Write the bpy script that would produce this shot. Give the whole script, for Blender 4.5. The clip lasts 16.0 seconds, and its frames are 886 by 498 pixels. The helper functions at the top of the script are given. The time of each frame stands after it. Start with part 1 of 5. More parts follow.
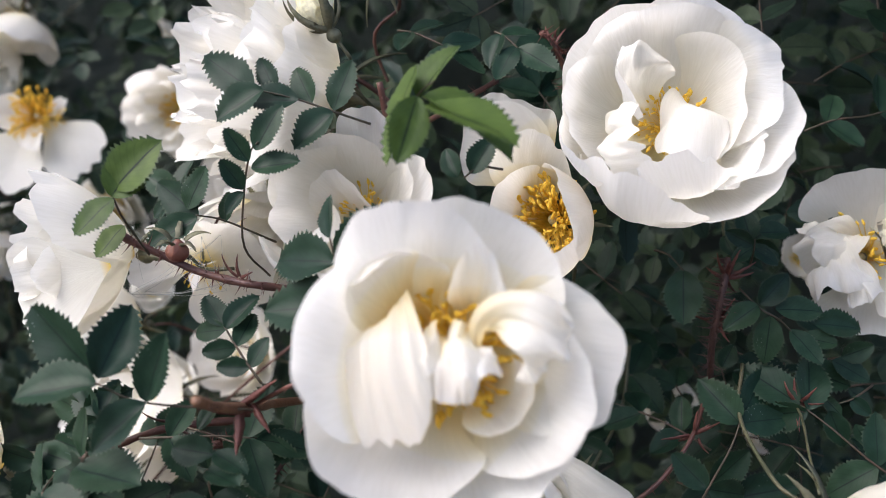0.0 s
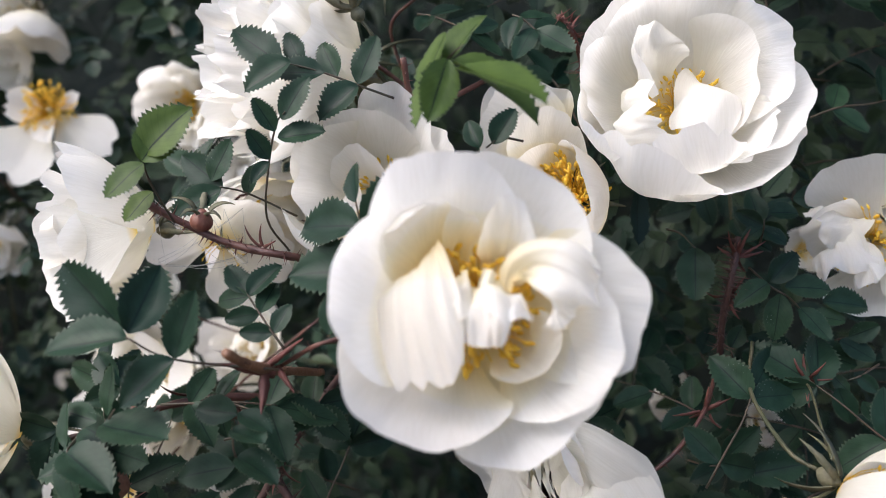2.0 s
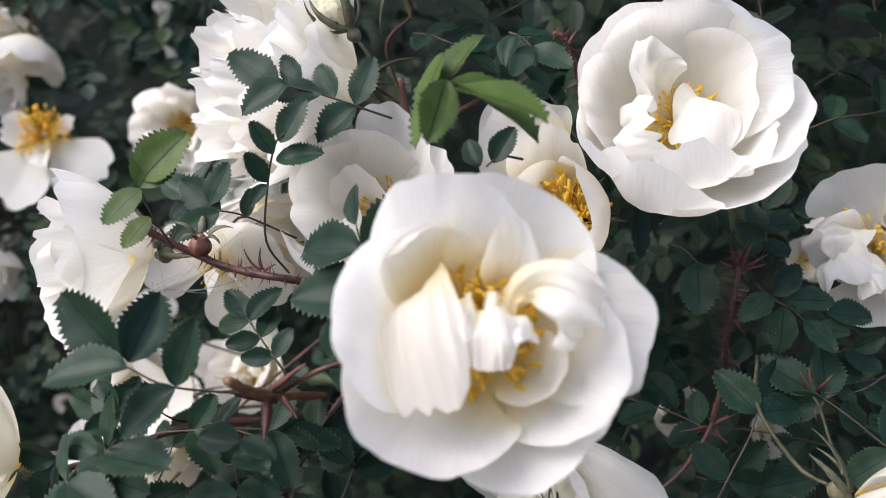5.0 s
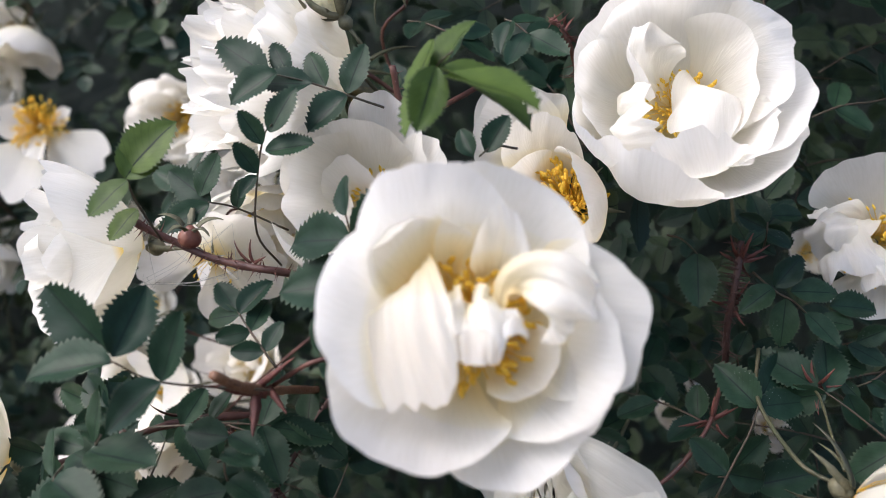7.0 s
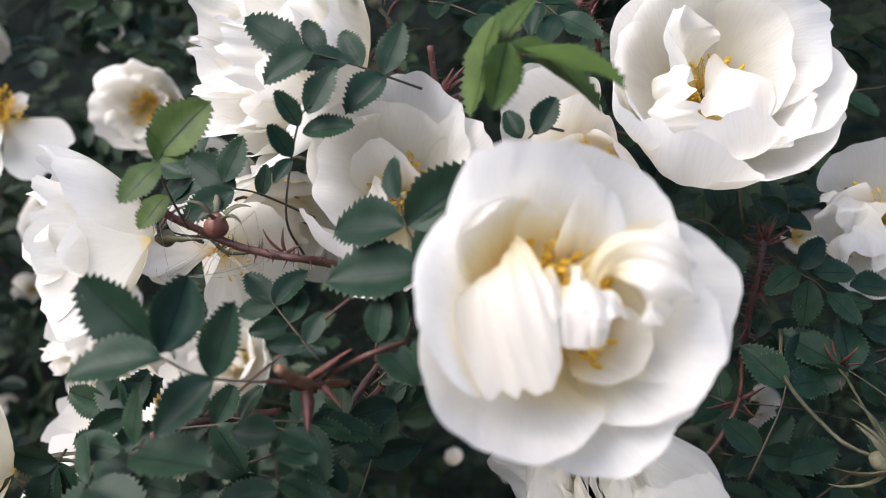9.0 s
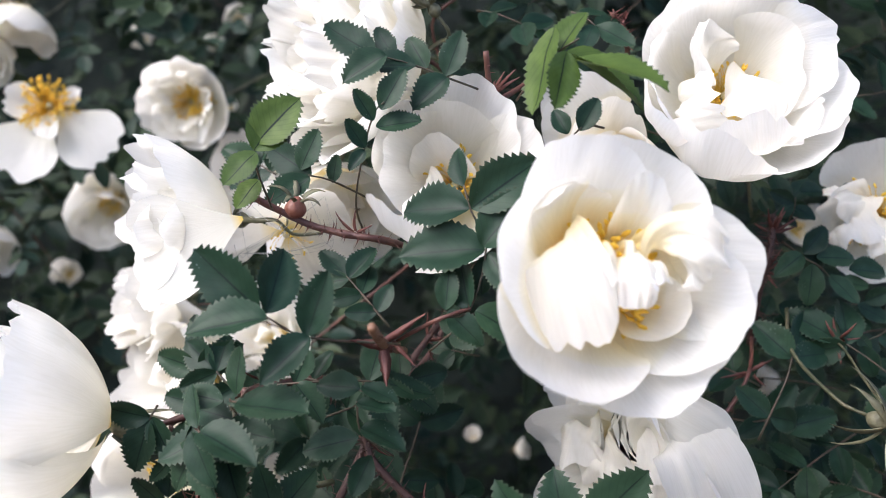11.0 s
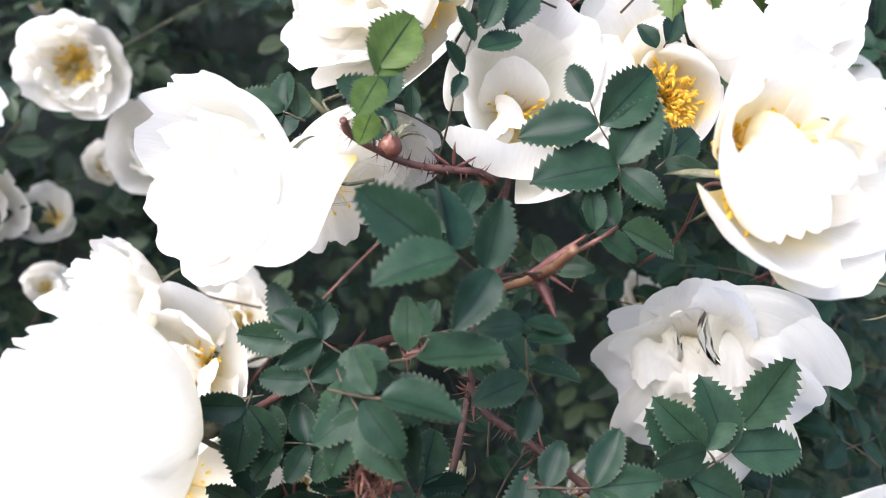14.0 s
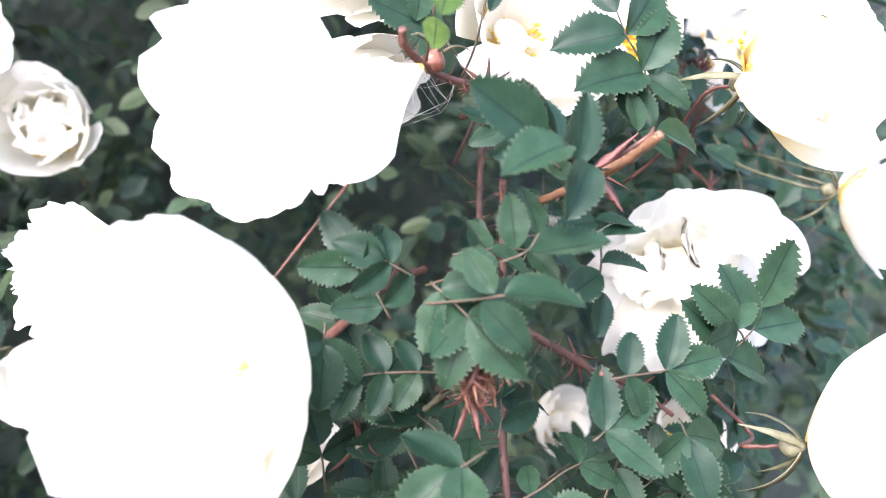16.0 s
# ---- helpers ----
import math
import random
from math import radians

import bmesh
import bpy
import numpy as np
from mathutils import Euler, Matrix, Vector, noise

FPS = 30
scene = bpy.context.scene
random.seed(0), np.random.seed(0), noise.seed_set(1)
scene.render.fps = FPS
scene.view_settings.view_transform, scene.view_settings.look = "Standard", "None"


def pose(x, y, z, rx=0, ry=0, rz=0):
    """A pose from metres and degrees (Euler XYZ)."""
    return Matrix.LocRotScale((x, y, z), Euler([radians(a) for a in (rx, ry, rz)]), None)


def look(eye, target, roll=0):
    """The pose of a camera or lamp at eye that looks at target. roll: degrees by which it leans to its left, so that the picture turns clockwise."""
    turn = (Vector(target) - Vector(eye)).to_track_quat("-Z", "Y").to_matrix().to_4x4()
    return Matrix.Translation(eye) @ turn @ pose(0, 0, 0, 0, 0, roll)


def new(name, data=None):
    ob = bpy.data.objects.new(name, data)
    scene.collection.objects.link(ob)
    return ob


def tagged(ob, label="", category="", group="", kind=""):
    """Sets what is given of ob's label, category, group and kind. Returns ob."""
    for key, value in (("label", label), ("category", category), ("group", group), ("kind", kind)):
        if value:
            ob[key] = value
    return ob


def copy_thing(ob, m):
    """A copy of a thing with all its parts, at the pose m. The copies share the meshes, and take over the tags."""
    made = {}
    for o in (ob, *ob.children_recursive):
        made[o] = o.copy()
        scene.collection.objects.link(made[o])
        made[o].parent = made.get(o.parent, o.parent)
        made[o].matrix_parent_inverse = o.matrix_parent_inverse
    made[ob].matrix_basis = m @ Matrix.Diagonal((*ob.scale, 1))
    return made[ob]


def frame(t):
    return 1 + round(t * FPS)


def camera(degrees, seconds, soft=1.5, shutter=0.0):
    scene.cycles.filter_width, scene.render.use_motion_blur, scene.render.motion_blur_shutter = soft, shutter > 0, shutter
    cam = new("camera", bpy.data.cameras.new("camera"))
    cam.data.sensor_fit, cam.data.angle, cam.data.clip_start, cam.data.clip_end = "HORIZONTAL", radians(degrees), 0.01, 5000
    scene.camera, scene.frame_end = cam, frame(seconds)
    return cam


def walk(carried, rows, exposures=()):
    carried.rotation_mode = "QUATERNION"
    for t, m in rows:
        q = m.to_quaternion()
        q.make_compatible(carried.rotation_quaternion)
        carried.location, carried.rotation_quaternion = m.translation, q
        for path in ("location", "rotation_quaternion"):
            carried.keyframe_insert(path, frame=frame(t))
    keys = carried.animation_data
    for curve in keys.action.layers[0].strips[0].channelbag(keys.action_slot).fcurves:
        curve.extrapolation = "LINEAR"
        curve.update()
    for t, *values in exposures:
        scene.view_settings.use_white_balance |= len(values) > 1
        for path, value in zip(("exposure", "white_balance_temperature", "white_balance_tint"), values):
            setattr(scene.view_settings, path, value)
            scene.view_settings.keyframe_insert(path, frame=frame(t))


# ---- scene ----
cam = camera(60.0, 16.0, soft=0.8)
cam.data.dof.use_dof, cam.data.dof.focus_distance, cam.data.dof.aperture_fstop = True, 0.222, 10.5
PATH = [
    (0, (0.016, 0.013, 1.214), (-0.14, 1.986, 0.93), -1.5),
    (0.5, (0.013, 0.013, 1.204), (-0.139, 1.99, 0.947), -0.9),
    (1, (0.002, 0.021, 1.207), (-0.129, 2.003, 0.971), -1.6),
    (1.5, (0.007, 0.015, 1.205), (-0.131, 1.999, 0.988), -1.9),
    (2, (0.008, 0.006, 1.2), (-0.123, 1.99, 0.979), -0.8),
    (2.5, (0.005, 0.008, 1.205), (-0.114, 1.996, 1.018), -1.9),
    (3, (0.006, 0.008, 1.201), (-0.12, 1.996, 1.028), -1.8),
    (3.5, (0.008, 0.009, 1.202), (-0.12, 1.996, 1.017), -1.7),
    (6, (0.006, 0.007, 1.201), (-0.115, 1.994, 1.011), -2.1),
    (6.5, (0.01, 0.007, 1.2), (-0.13, 1.992, 1.0), -1.9),
    (7, (0.01, 0.012, 1.201), (-0.129, 1.996, 0.995), -2.1),
    (7.5, (0.007, 0.007, 1.199), (-0.134, 1.992, 1.005), -1.7),
    (8, (0.002, 0.002, 1.202), (-0.101, 1.988, 0.995), -1.2),
    (8.5, (-0.011, 0.011, 1.197), (-0.032, 2.0, 0.991), -1.6),
    (9, (-0.022, 0.017, 1.199), (0.038, 2.003, 0.974), -2.3),
    (9.5, (-0.044, 0.028, 1.199), (0.123, 2.008, 0.974), -3.3),
    (12, (-0.041, -0.03, 1.197), (-0.021, 1.953, 0.935), -1.4),
    (12.5, (-0.052, -0.027, 1.202), (-0.039, 1.95, 0.905), -2.5),
    (13, (-0.072, -0.018, 1.195), (0.11, 1.957, 0.937), -3.5),
    (13.5, (-0.119, 0.007, 1.2), (0.356, 1.927, 0.905), -4.8),
    (14, (-0.136, 0.023, 1.189), (0.548, 1.875, 0.868), -5.9),
    (14.5, (-0.149, 0.042, 1.186), (0.661, 1.835, 0.825), -7.9),
    (15, (-0.165, 0.047, 1.18), (0.804, 1.765, 0.853), -8.5),
    (15.5, (-0.188, 0.042, 1.18), (0.913, 1.676, 0.832), -7.8),
    (16, (-0.201, 0.057, 1.174), (0.963, 1.64, 0.801), -8.8),
]
walk(cam, [(t, look(eye, target, roll)) for t, eye, target, roll in PATH], exposures=[(0, 0.33, 6120, 14), (9, 0.36, 6080, 14), (12, 0.8, 5960, 14), (13, 0.9, 5950, 14), (14, 1.12, 5930, 14), (15, 1.54, 5950, 15), (16, 2.08, 5990, 16)])

# ------------------------------------------------------------ light and air
world = bpy.data.worlds.new("overcast_sky")
scene.world = world
world.use_nodes = True
wn = world.node_tree.nodes
sky = wn.new("ShaderNodeTexSky")
sky.sky_type = "NISHITA"
sky.sun_disc = False
sky.sun_elevation, sky.sun_rotation = radians(50), radians(245)
sky.air_density, sky.dust_density = 1.0, 4.0
wn["Background"].inputs["Strength"].default_value = 0.25
world.node_tree.links.new(sky.outputs["Color"], wn["Background"].inputs["Color"])
sun = new("sun", bpy.data.lights.new("sun", "SUN"))
sun.data.energy, sun.data.angle, sun.data.color = 2.15, radians(40), (1.0, 0.97, 0.93)
sun.matrix_world = look((-2.3, -1.9, 4.3), (0, 0.2, 1.1))

# ------------------------------------------------------------ materials


def material(name):
    m = bpy.data.materials.new(name)
    m.use_nodes = True
    n, l = m.node_tree.nodes, m.node_tree.links
    return m, n, l, n["Principled BSDF"]


def ramp(n, stops):
    r = n.new("ShaderNodeValToRGB")
    e = r.color_ramp.elements
    while len(e) < len(stops):
        e.new(0.5)
    for k, (p, c) in zip(e, stops):
        k.position, k.color = p, (*c, 1)
    return r


def noise_node(n, l, coord, scale, detail=4, stretch=None):
    t = n.new("ShaderNodeTexNoise")
    t.inputs["Scale"].default_value, t.inputs["Detail"].default_value = scale, detail
    if stretch:
        mp = n.new("ShaderNodeMapping")
        mp.inputs["Scale"].default_value = stretch
        l.new(coord, mp.inputs["Vector"])
        coord = mp.outputs["Vector"]
    l.new(coord, t.inputs["Vector"])
    return t


def mix_colour(n, l, fac, a, b, blend="MIX"):
    x = n.new("ShaderNodeMix")
    x.data_type, x.blend_type = "RGBA", blend
    for sock, val in ((x.inputs["Factor"], fac), (x.inputs["A"], a), (x.inputs["B"], b)):
        if hasattr(val, "links"):
            l.new(val, sock)
        else:
            sock.default_value = (*val, 1) if isinstance(val, tuple) else val
    return x.outputs["Result"]


def thin(m, n, l, p, colour, share):
    """Adds light that passes through a thin leaf or petal."""
    tr = n.new("ShaderNodeBsdfTranslucent")
    mx = n.new("ShaderNodeMixShader")
    mx.inputs["Fac"].default_value = share
    if hasattr(colour, "links"):
        l.new(colour, tr.inputs["Color"])
    else:
        tr.inputs["Color"].default_value = (*colour, 1)
    l.new(p.outputs["BSDF"], mx.inputs[1])
    l.new(tr.outputs["BSDF"], mx.inputs[2])
    l.new(mx.outputs["Shader"], n["Material Output"].inputs["Surface"])


def petal_material(name, white, claw, reach):
    m, n, l, p = material(name)
    uv = n.new("ShaderNodeTexCoord").outputs["UV"]
    sep = n.new("ShaderNodeSeparateXYZ")
    l.new(uv, sep.inputs[0])
    # yellow claw, then cream that paints in the warm shading inside the flower
    base = ramp(n, [(0.0, claw), (0.2 * reach, tuple(0.55 * a + 0.45 * b for a, b in zip(claw, white))), (0.4 * reach, tuple(a * b for a, b in zip(white, (1.0, 0.985, 0.9)))), (0.62, tuple(a * b for a, b in zip(white, (1.0, 0.995, 0.97)))), (1.0, white)])
    l.new(sep.outputs["Y"], base.inputs["Fac"])
    vein = noise_node(n, l, uv, 9, 3, (7, 0.7, 1))
    blotch = noise_node(n, l, uv, 2.5, 3)
    info = n.new("ShaderNodeObjectInfo")
    tint = ramp(n, [(0.0, (1, 1, 1)), (1.0, (0.97, 0.96, 0.93))])
    l.new(info.outputs["Random"], tint.inputs["Fac"])
    c = mix_colour(n, l, 1.0, base.outputs["Color"], tint.outputs["Color"], "MULTIPLY")
    vr = ramp(n, [(0.3, (0.95, 0.95, 0.935)), (0.6, (1, 1, 1))])
    l.new(vein.outputs["Fac"], vr.inputs["Fac"])
    c = mix_colour(n, l, 0.9, c, vr.outputs["Color"], "MULTIPLY")
    br = ramp(n, [(0.25, (0.965, 0.955, 0.94)), (0.6, (1, 1, 1))])
    l.new(blotch.outputs["Fac"], br.inputs["Fac"])
    c = mix_colour(n, l, 0.8, c, br.outputs["Color"], "MULTIPLY")
    l.new(c, p.inputs["Base Color"])
    p.inputs["Roughness"].default_value = 0.5
    p.inputs["Specular IOR Level"].default_value = 0.16
    bump = n.new("ShaderNodeBump")
    bump.inputs["Strength"].default_value, bump.inputs["Distance"].default_value = 0.45, 0.0005
    l.new(vein.outputs["Fac"], bump.inputs["Height"])
    l.new(bump.outputs["Normal"], p.inputs["Normal"])
    thin(m, n, l, p, c, 0.6)
    return m


PETAL = petal_material("white_petal", (0.93, 0.922, 0.905), (0.88, 0.70, 0.2), 0.75)
PETAL_WARM = petal_material("white_petal_yellow_claw", (0.93, 0.922, 0.905), (0.92, 0.7, 0.12), 1.5)
PETAL_PALE = petal_material("white_petal_pale_claw", (0.93, 0.922, 0.905), (0.9, 0.66, 0.12), 0.24)


def leaf_material(name, dark, light, share=0.12, spots=0.0, margin=(0.05, 0.066, 0.042)):
    m, n, l, p = material(name)
    tc = n.new("ShaderNodeTexCoord")
    uv = tc.outputs["UV"]
    info = n.new("ShaderNodeObjectInfo")
    geo = n.new("ShaderNodeNewGeometry")
    add = n.new("ShaderNodeMath")
    add.operation = "ADD"
    l.new(info.outputs["Random"], add.inputs[0])
    l.new(geo.outputs["Random Per Island"], add.inputs[1])
    half = n.new("ShaderNodeMath")
    half.operation = "FRACT"
    l.new(add.outputs[0], half.inputs[0])
    pick = ramp(n, [(0.0, dark), (1.0, light)])
    l.new(half.outputs[0], pick.inputs["Fac"])
    blot = noise_node(n, l, tc.outputs["Object"], 4, 4)
    br = ramp(n, [(0.3, (0.72, 0.76, 0.76)), (0.7, (1.15, 1.12, 1.1))])
    l.new(blot.outputs["Fac"], br.inputs["Fac"])
    c = mix_colour(n, l, 1.0, pick.outputs["Color"], br.outputs["Color"], "MULTIPLY")
    # midrib and side veins
    sep = n.new("ShaderNodeSeparateXYZ")
    l.new(uv, sep.inputs[0])
    off = n.new("ShaderNodeMath")
    off.operation = "SUBTRACT"
    off.inputs[1].default_value = 0.5
    l.new(sep.outputs["X"], off.inputs[0])
    ab = n.new("ShaderNodeMath")
    ab.operation = "ABSOLUTE"
    l.new(off.outputs[0], ab.inputs[0])
    rib = ramp(n, [(0.0, (1, 1, 1)), (0.012, (1, 1, 1)), (0.028, (0, 0, 0))])
    l.new(ab.outputs[0], rib.inputs["Fac"])
    c = mix_colour(n, l, rib.outputs["Color"], c, (0.006, 0.014, 0.01))
    # the thin paler margin of the blade
    rim = ramp(n, [(0.43, (0, 0, 0)), (0.47, (0.75, 0.75, 0.75))])
    l.new(ab.outputs[0], rim.inputs["Fac"])
    c = mix_colour(n, l, rim.outputs["Color"], c, margin)
    slant = n.new("ShaderNodeMath")
    slant.operation = "MULTIPLY_ADD"
    slant.inputs[1].default_value = -0.75
    l.new(ab.outputs[0], slant.inputs[0])
    l.new(sep.outputs["Y"], slant.inputs[2])
    comb = n.new("ShaderNodeCombineXYZ")
    l.new(slant.outputs[0], comb.inputs["X"])
    wave = n.new("ShaderNodeTexWave")
    wave.inputs["Scale"].default_value = 2.6
    wave.inputs["Distortion"].default_value = 0.0
    l.new(comb.outputs[0], wave.inputs["Vector"])
    wr = ramp(n, [(0.0, (0.8, 0.82, 0.8)), (0.16, (1, 1, 1))])
    l.new(wave.outputs["Fac"], wr.inputs["Fac"])
    c = mix_colour(n, l, 0.6, c, wr.outputs["Color"], "MULTIPLY")
    if spots:
        # pale dried droplets and dust
        sp = n.new("ShaderNodeTexVoronoi")
        sp.inputs["Scale"].default_value = 17
        l.new(tc.outputs["Object"], sp.inputs["Vector"])
        sr = ramp(n, [(0.0, (1, 1, 1)), (0.07, (1, 1, 1)), (0.2, (0, 0, 0))])
        l.new(sp.outputs["Distance"], sr.inputs["Fac"])
        shift = n.new("ShaderNodeVectorMath")
        shift.operation = "ADD"
        spread = n.new("ShaderNodeCombineXYZ")
        mul = n.new("ShaderNodeMath")
        mul.operation = "MULTIPLY"
        mul.inputs[1].default_value = 37.0
        l.new(info.outputs["Random"], mul.inputs[0])
        l.new(mul.outputs[0], spread.inputs["X"])
        l.new(tc.outputs["Object"], shift.inputs[0])
        l.new(spread.outputs[0], shift.inputs[1])
        patch = noise_node(n, l, shift.outputs[0], 1.6, 3)
        pr = ramp(n, [(0.63, (0, 0, 0)), (0.75, (spots, spots, spots))])
        l.new(patch.outputs["Fac"], pr.inputs["Fac"])
        f = mix_colour(n, l, 1.0, sr.outputs["Color"], pr.outputs["Color"], "MULTIPLY")
        c = mix_colour(n, l, f, c, (0.34, 0.38, 0.37))
    l.new(c, p.inputs["Base Color"])
    p.inputs["Roughness"].default_value = 0.42
    p.inputs["Specular IOR Level"].default_value = 0.16
    fine = noise_node(n, l, tc.outputs["Object"], 60, 3)
    height = mix_colour(n, l, 0.5, wr.outputs["Color"], fine.outputs["Color"])
    bump = n.new("ShaderNodeBump")
    bump.inputs["Strength"].default_value, bump.inputs["Distance"].default_value = 0.12, 0.0004
    l.new(height, bump.inputs["Height"])
    l.new(bump.outputs["Normal"], p.inputs["Normal"])
    thin(m, n, l, p, c, share)
    return m


LEAF = leaf_material("rose_leaf_green", (0.0085, 0.025, 0.015), (0.021, 0.046, 0.024), spots=0.9)
LEAF_YOUNG = leaf_material("young_leaf_green", (0.05, 0.088, 0.02), (0.078, 0.122, 0.027), 0.3)
LEAF_FAR = leaf_material("inner_leaf_green", (0.013, 0.031, 0.025), (0.05, 0.074, 0.037), margin=(0.055, 0.07, 0.05))


def simple(name, a, b, scale, rough=0.6, relief=0.3, share=0.0, depth=0.001):
    m, n, l, p = material(name)
    tc = n.new("ShaderNodeTexCoord").outputs["Object"]
    t = noise_node(n, l, tc, scale, 5)
    t2 = noise_node(n, l, tc, scale * 6, 3)
    r = ramp(n, [(0.3, a), (0.7, b)])
    l.new(t.outputs["Fac"], r.inputs["Fac"])
    r2 = ramp(n, [(0.3, (0.8, 0.8, 0.8)), (0.7, (1.1, 1.1, 1.1))])
    l.new(t2.outputs["Fac"], r2.inputs["Fac"])
    c = mix_colour(n, l, 1.0, r.outputs["Color"], r2.outputs["Color"], "MULTIPLY")
    l.new(c, p.inputs["Base Color"])
    p.inputs["Roughness"].default_value = rough
    bump = n.new("ShaderNodeBump")
    bump.inputs["Strength"].default_value, bump.inputs["Distance"].default_value = relief, depth
    l.new(t2.outputs["Fac"], bump.inputs["Height"])
    l.new(bump.outputs["Normal"], p.inputs["Normal"])
    if share:
        thin(m, n, l, p, c, share)
    return m


STAMEN = simple("golden_anther", (0.86, 0.56, 0.04), (0.95, 0.74, 0.12), 400, 0.7, share=0.45)
PISTIL = simple("cream_pistil", (0.6, 0.52, 0.28), (0.7, 0.64, 0.4), 400, 0.7)
SEPAL = simple("sepal_green", (0.09, 0.095, 0.05), (0.2, 0.185, 0.115), 160, 0.6, share=0.15)
BUD = simple("bud_cream", (0.72, 0.68, 0.42), (0.82, 0.79, 0.62), 90, 0.5, share=0.2)
STEM_RED = simple("red_stem", (0.05, 0.018, 0.016), (0.125, 0.05, 0.034), 120, 0.55)
STEM_GREEN = simple("green_stem", (0.04, 0.05, 0.022), (0.095, 0.082, 0.042), 120, 0.55)
RACHIS = simple("leaf_stalk", (0.03, 0.032, 0.016), (0.075, 0.045, 0.028), 140, 0.6)
STEM_BROWN = simple("brown_stem", (0.035, 0.016, 0.014), (0.09, 0.04, 0.03), 90, 0.7)
STIPULE = simple("red_stipule", (0.085, 0.026, 0.022), (0.16, 0.056, 0.042), 150, 0.6, share=0.15)
WITHERED = simple("withered_brown", (0.11, 0.045, 0.025), (0.22, 0.1, 0.055), 200, 0.75, share=0.1)
STUB = simple("orange_brown_bark", (0.10, 0.045, 0.022), (0.19, 0.095, 0.05), 140, 0.6)
HIP = simple("red_hip", (0.12, 0.03, 0.024), (0.2, 0.075, 0.045), 120, 0.45)
SOIL = simple("garden_soil", (0.06, 0.045, 0.03), (0.12, 0.09, 0.06), 9, 0.95, 0.8, depth=0.02)
# near-black green, the shade deep in the thicket put into the colour
THICKET = simple("painted_thicket_shade", (0.012, 0.02, 0.018), (0.03, 0.042, 0.033), 14, 0.95, 0.4, depth=0.02)
WEB = simple("grey_silk", (0.45, 0.45, 0.43), (0.6, 0.6, 0.58), 300, 0.8)

# ------------------------------------------------------------ builders


def part(name, bm, mat, parent=None, label="", smooth=True):
    me = bpy.data.meshes.new(name)
    bm.to_mesh(me)
    bm.free()
    if smooth:
        me.polygons.foreach_set("use_smooth", [True] * len(me.polygons))
    me.materials.append(mat)
    ob = new(name, me)
    ob.parent = parent
    if label:
        tagged(ob, label)
    return ob


def basis(origin, z, x_hint):
    """A frame at origin with its z along z and its x near x_hint."""
    z = Vector(z).normalized()
    x = Vector(x_hint)
    x = (x - z * x.dot(z)).normalized()
    y = z.cross(x)
    m = Matrix((x, y, z)).transposed().to_4x4()
    m.translation = origin
    return m


def facing(origin, axis, spin=0.0):
    """A flower's frame: z out of its mouth, x level to the right as one looks into it."""
    axis = Vector(axis).normalized()
    side = Vector((0, 0, 1)).cross(axis)
    if side.length < 0.05:
        side = Vector((1, 0, 0))
    return basis(origin, axis, side) @ pose(0, 0, 0, 0, 0, spin)


def spline(points, steps=6):
    """A smooth line through the points."""
    p = [Vector(q) for q in points]
    p = [p[0] * 2 - p[1]] + p + [p[-1] * 2 - p[-2]]
    out = []
    for i in range(1, len(p) - 2):
        for k in range(steps):
            t = k / steps
            a, b, c, d = p[i - 1:i + 3]
            out.append(0.5 * (2 * b + (c - a) * t + (2 * a - 5 * b + 4 * c - d) * t * t + (3 * b - a - 3 * c + d) * t ** 3))
    out.append(p[-2])
    return out


def tube(bm, line, r0, r1, sides=7, wobble=0.0):
    rings = []
    for i, c in enumerate(line):
        d = (line[min(i + 1, len(line) - 1)] - line[max(i - 1, 0)]).normalized()
        m = basis(c, d, (0.31, 0.85, 0.42) if abs(d.x) > 0.2 else (0.9, 0.3, 0.3))
        k = i / max(1, len(line) - 1)
        r = (r0 * (1 - k) + r1 * k) * (1 + wobble * noise.noise(c * 300))
        rings.append([bm.verts.new(m @ Vector((r * math.cos(a), r * math.sin(a), 0))) for a in (math.tau * j / sides for j in range(sides))])
    for a, b in zip(rings, rings[1:]):
        for j in range(sides):
            bm.faces.new((a[j], a[(j + 1) % sides], b[(j + 1) % sides], b[j]))
    bm.faces.new(rings[0][::-1])
    bm.faces.new(rings[-1])
    return bm


def prickle_mesh(mat):
    """A fine straight prickle, one unit long along x."""
    bm = bmesh.new()
    a = [bm.verts.new((0, 0.05 * math.cos(q), 0.08 * math.sin(q))) for q in (0, 1.57, 3.14, 4.71)]
    b = [bm.verts.new((0.45, 0.024 * math.cos(q), 0.03 * math.sin(q) - 0.03)) for q in (0, 1.57, 3.14, 4.71)]
    tip = bm.verts.new((1, 0, -0.12))
    for j in range(4):
        bm.faces.new((a[j], a[(j + 1) % 4], b[(j + 1) % 4], b[j]))
        bm.faces.new((b[j], b[(j + 1) % 4], tip))
    me = bpy.data.meshes.new("prickle")
    bm.to_mesh(me)
    bm.free()
    me.materials.append(mat)
    return me


PRICKLES = {"red": prickle_mesh(STIPULE), "brown": prickle_mesh(STEM_BROWN)}


def spikes(top, line, r, count, length, rng, tone):
    """Fine straight prickles round a line."""
    for _ in range(count):
        i = rng.randrange(1, len(line))
        c = line[i - 1].lerp(line[i], rng.random())
        d = (line[i] - line[i - 1]).normalized()
        m = basis(c, d, (rng.uniform(-1, 1), rng.uniform(-1, 1), rng.uniform(-1, 1)))
        ob = new("prickle", PRICKLES[tone])
        ob.parent = top
        ob.matrix_local = m @ Matrix.Translation((r * 0.7, 0, 0)) @ Matrix.Scale(length * rng.uniform(0.5, 1.2), 4)


